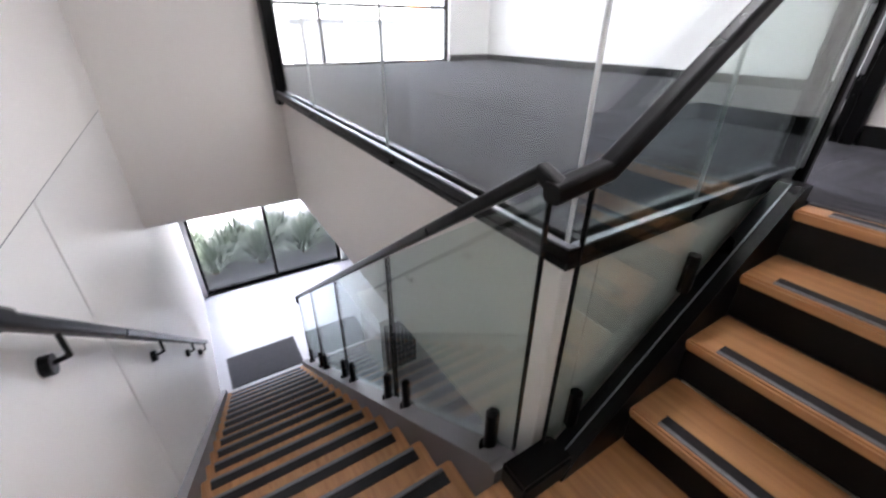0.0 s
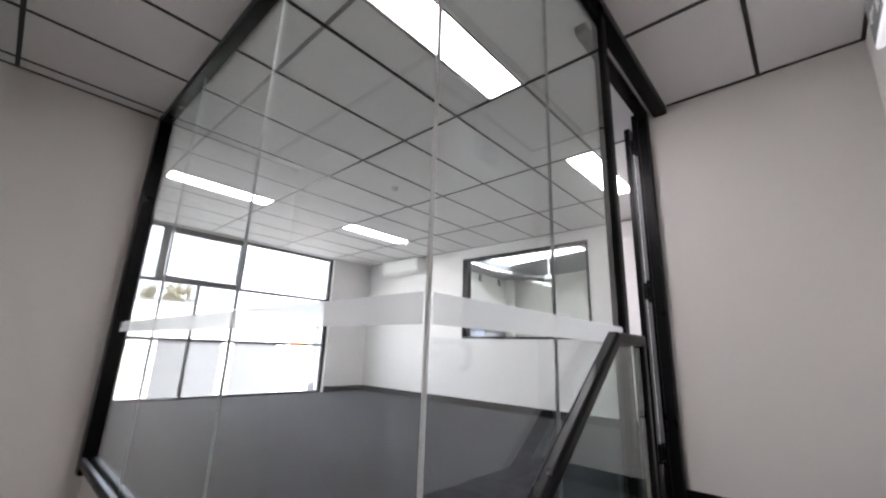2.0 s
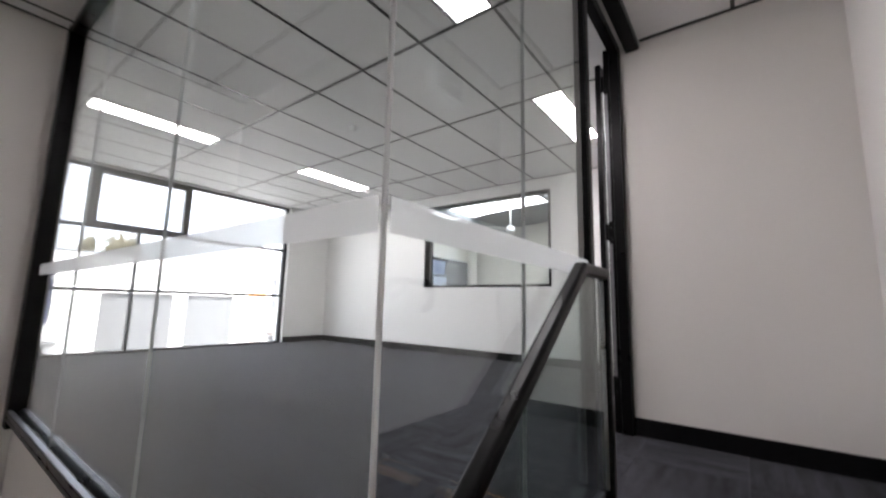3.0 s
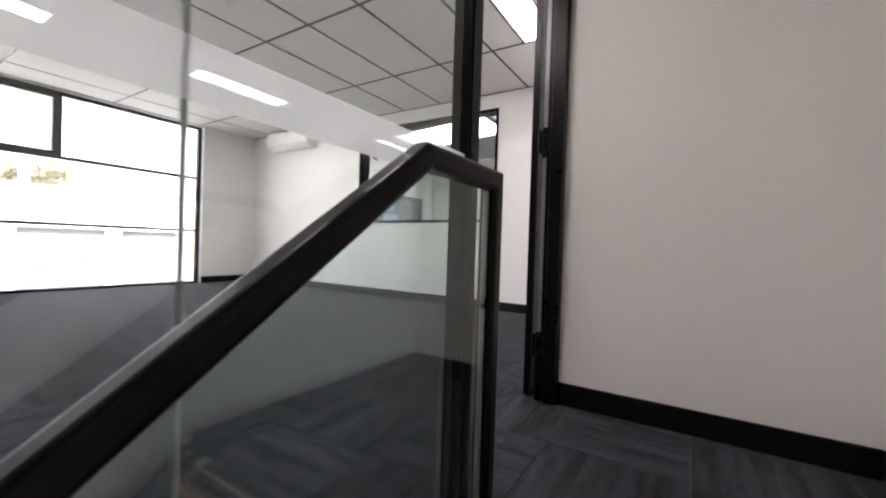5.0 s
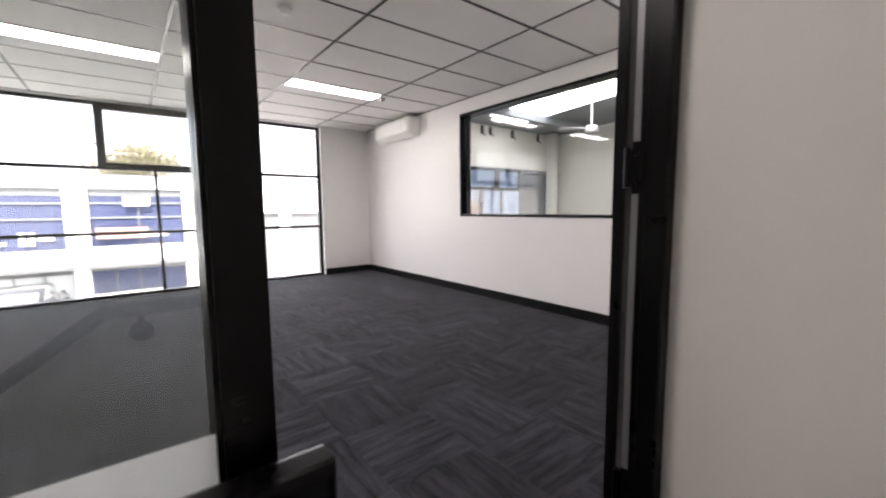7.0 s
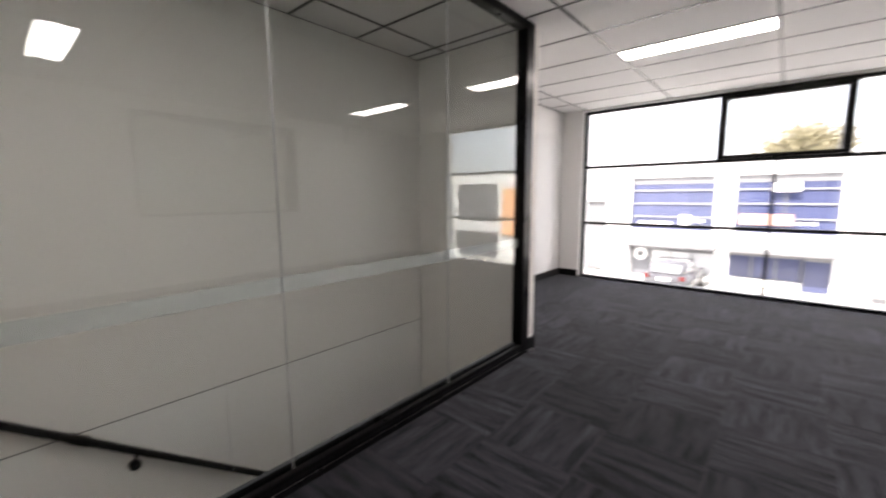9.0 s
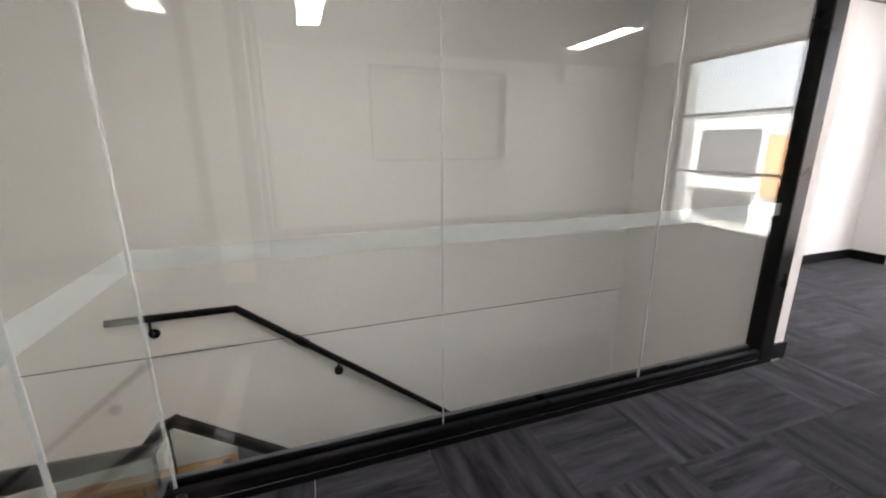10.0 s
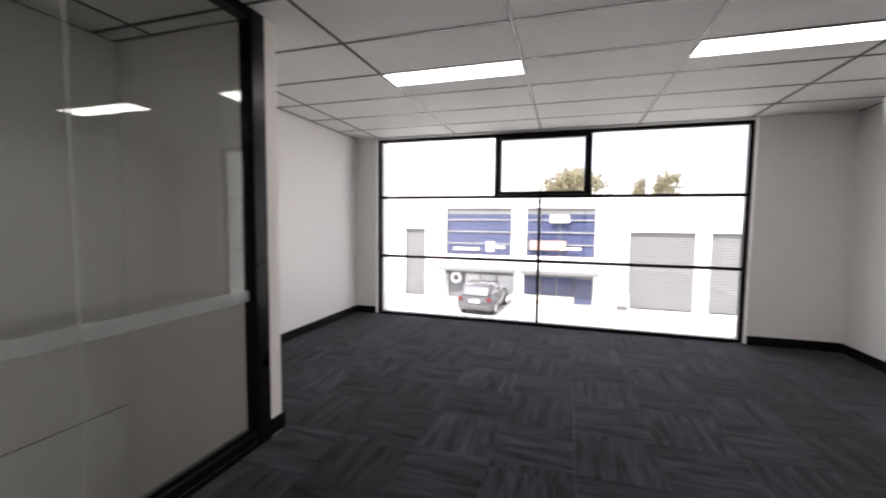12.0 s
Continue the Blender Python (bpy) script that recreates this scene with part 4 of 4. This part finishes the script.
def car(x, y, yaw, paint, label):
    """A hatchback, 4.1 m long along its own y, with its tail to -y."""
    c = thing("car", (x, y, GB), label, "car")
    m = pose(x, y, GB, 0, 0, yaw)

    def p(name, b, material, parent=c, smooth=False):
        bmesh.ops.transform(b, matrix=m, verts=b.verts)
        return part(name, b, material, parent, smooth=smooth)
    low = [(-2.0, 0.35), (-2.05, 0.62), (-1.95, 0.95), (0.9, 0.95), (1.75, 0.82), (2.05, 0.62), (2.05, 0.3), (1.7, 0.2), (-1.8, 0.2)]
    b = prism(bmesh.new(), low, "x", -0.88, 0.88)
    bmesh.ops.bevel(b, geom=list(b.edges), offset=0.07, segments=3, affect="EDGES", clamp_overlap=True)
    p("body", b, paint, smooth=True)
    b = prism(bmesh.new(), [(-1.92, 0.94), (-1.55, 1.42), (-1.2, 1.5), (0.0, 1.48), (0.85, 0.95)], "x", -0.74, 0.74)
    bmesh.ops.bevel(b, geom=list(b.edges), offset=0.05, segments=2, affect="EDGES", clamp_overlap=True)
    cabin = p("cabin", b, paint, smooth=True)
    p("rear_window", prism(bmesh.new(), [(-1.905, 1.0), (-1.64, 1.36), (-1.62, 1.35), (-1.88, 0.99)], "x", -0.62, 0.62), DARK_GLASS, cabin)
    p("windscreen", prism(bmesh.new(), [(0.83, 1.0), (0.13, 1.42), (0.11, 1.40), (0.80, 0.98)], "x", -0.62, 0.62), DARK_GLASS, cabin)
    for s in (-1, 1):
        p("side_window", prism(bmesh.new(), [(-1.6, 1.0), (-1.4, 1.38), (-0.05, 1.40), (0.6, 1.0)], "x", s * 0.738, s * 0.748), DARK_GLASS, cabin)
        p("tail_light", box_bm(min(s * 0.62, s * 0.84), max(s * 0.62, s * 0.84), -2.06, -1.98, 0.72, 0.92, 0.02), RED_LENS)
        p("headlight", box_bm(min(s * 0.55, s * 0.82), max(s * 0.55, s * 0.82), 1.93, 2.02, 0.62, 0.76, 0.02), ALU)
        p("mirror", box_bm(min(s * 0.86, s * 1.0), max(s * 0.86, s * 1.0), 0.45, 0.55, 0.95, 1.07, 0.02), paint)
        for yy in (-1.3, 1.3):
            w = p("wheel", cyl(bmesh.new(), (s * 0.70, yy, 0.31), (s * 0.90, yy, 0.31), 0.31, seg=28), TYRE)
            p("rim", cyl(bmesh.new(), (s * 0.895, yy, 0.31), (s * 0.91, yy, 0.31), 0.19, seg=20), ALU, w)
    p("bumper", box_bm(-0.8, 0.8, -2.1, -2.0, 0.35, 0.55, 0.04), GREY_PLASTIC)
    p("number_plate", box_bm(-0.26, 0.26, -2.085, -2.05, 0.66, 0.78), WHITE_PLASTIC)


car(-2.12, 22.05, -4, CAR_PAINT, "grey hatchback parked nose-in before the opposite units")


def tree(x, y, hgt, spread, seed, leaves=900):
    rnd = random.Random(seed)
    t = thing("tree", (x, y, GB), "broad olive-green tree rising behind the units", "tree", "trees behind the units")
    b = bmesh.new()
    top = GB + hgt * 0.55
    cyl(b, (x, y, GB), (x, y, top), 0.28, 0.16, 10)
    tips = []
    for k in range(9):
        a, rr = rnd.uniform(0, 6.283), spread * rnd.uniform(0.4, 0.9)
        tip = Vector((x + rr * math.cos(a), y + rr * math.sin(a), GB + hgt * rnd.uniform(0.68, 0.95)))
        cyl(b, (x, y, top - rnd.uniform(0, 1.2)), tip, 0.10, 0.03, 7)
        tips.append(tip)
    part("trunk", b, BARK, t)
    verts, faces = [], []
    for k in range(leaves):
        c = rnd.choice(tips) + Vector([rnd.gauss(0, spread * 0.2), rnd.gauss(0, spread * 0.2), rnd.gauss(0, hgt * 0.06)])
        q = Euler((rnd.uniform(0, 6), rnd.uniform(0, 6), rnd.uniform(0, 6))).to_matrix()
        s = rnd.uniform(0.12, 0.32)
        i = len(verts)
        verts += [tuple(c + q @ Vector(v)) for v in ((-s, 0, 0), (0, -s * 0.45, 0.03), (s, 0, 0), (0, s * 0.45, 0.03))]
        faces.append((i, i + 1, i + 2, i + 3))
    me = bpy.data.meshes.new("crown")
    me.from_pydata(verts, [], faces)
    me.materials.append(TREE_LEAF)
    ob = new("crown", me)
    ob.parent, ob.matrix_parent_inverse = t, Matrix.Translation(-t.location)


tree(3.2, 52.0, 10.6, 4.6, 3, 3600)
tree(10.0, 54.0, 10.0, 0.8, 4, 600)
tree(13.0, 54.0, 10.4, 1.6, 5, 1100)


def shrub(x, y, seed):
    rnd = random.Random(seed)
    t = thing("strappy_shrub", (x, y, -3.95), "green strappy-leaved garden shrub outside the lobby window", "shrub", "garden shrubs")
    verts, faces = [], []
    for k in range(190):
        a, lean, ln = rnd.uniform(0, 6.283), rnd.uniform(0.2, 1.1), rnd.uniform(0.8, 1.35)
        d, sd = Vector((math.cos(a), math.sin(a), 0)), Vector((-math.sin(a), math.cos(a), 0))
        i = len(verts)
        for s in range(6):
            u = s / 5
            c = Vector((x, y, -3.95)) + d * (ln * lean * u * 0.75) + Vector((0, 0, ln * (u * 1.05 - lean * 0.75 * u * u)))
            w = 0.022 * (1 - u) + 0.002
            verts += [tuple(c - sd * w), tuple(c + sd * w)]
        for s in range(5):
            j = i + 2 * s
            faces.append((j, j + 1, j + 3, j + 2))
    me = bpy.data.meshes.new("leaves")
    me.from_pydata(verts, [], faces)
    me.materials.append(LEAF)
    ob = new("leaves", me)
    ob.parent, ob.matrix_parent_inverse = t, Matrix.Translation(-t.location)
    part("crown_base", cyl(bmesh.new(), (x, y, -3.95), (x, y, -3.75), 0.09, 0.05, 9), BARK, t)


structure("garden_bed", box_bm(-2.6, 2.6, 7.1, 9.4, -3.95, -3.90, 0.01), MULCH, "dark mulched planting bed by the lobby window", "garden bed")
for k in range(14):
    shrub(-1.9 + 0.30 * k, 7.75 + 0.45 * (k % 3), 20 + k)

# ---- carpet tiles, laid quarter-turned ----
T = 0.5
tile_bm = bmesh.new()
bx(tile_bm, -T / 2 + 0.0008, T / 2 - 0.0008, -T / 2 + 0.0008, T / 2 - 0.0008, -0.007, 0.0)
tile_me = bpy.data.meshes.new("carpet_tile")
tile_bm.to_mesh(tile_me)
tile_bm.free()
tile_me.materials.append(CARPET)


def cut_tile(x0, x1, y0, y1, turn):
    b = bmesh.new()
    cx, cy = (x0 + x1) / 2, (y0 + y1) / 2
    hx, hy = ((x1 - x0) / 2, (y1 - y0) / 2)
    if turn:
        hx, hy = hy, hx
    bx(b, -hx + 0.0008, hx - 0.0008, -hy + 0.0008, hy - 0.0008, -0.007, 0.0)
    me = bpy.data.meshes.new("carpet_tile")
    b.to_mesh(me)
    b.free()
    me.materials.append(CARPET)
    return me, cx, cy


AREAS = [(XL, XR, 3.42, YF + 0.08), (0.055, XR, 0.15, 3.42), (1.155, XD, YS, 0.15)]
for ax0, ax1, ay0, ay1 in AREAS:
    for i in range(-4, 12):
        for j in range(-4, 15):
            x0, y0 = max(ax0, i * T), max(ay0, j * T)
            x1, y1 = min(ax1, (i + 1) * T), min(ay1, (j + 1) * T)
            if x1 - x0 < 0.004 or y1 - y0 < 0.004:
                continue
            turn = (i + j) % 2
            if x1 - x0 > T - 1e-4 and y1 - y0 > T - 1e-4:
                me, cx, cy = tile_me, (x0 + x1) / 2, (y0 + y1) / 2
            else:
                me, cx, cy = cut_tile(x0, x1, y0, y1, turn)
            ob = new("carpet_tile", me)
            ob.matrix_world = pose(cx, cy, FL, 0, 0, 90 if turn else 0)
            ob.parent = floor
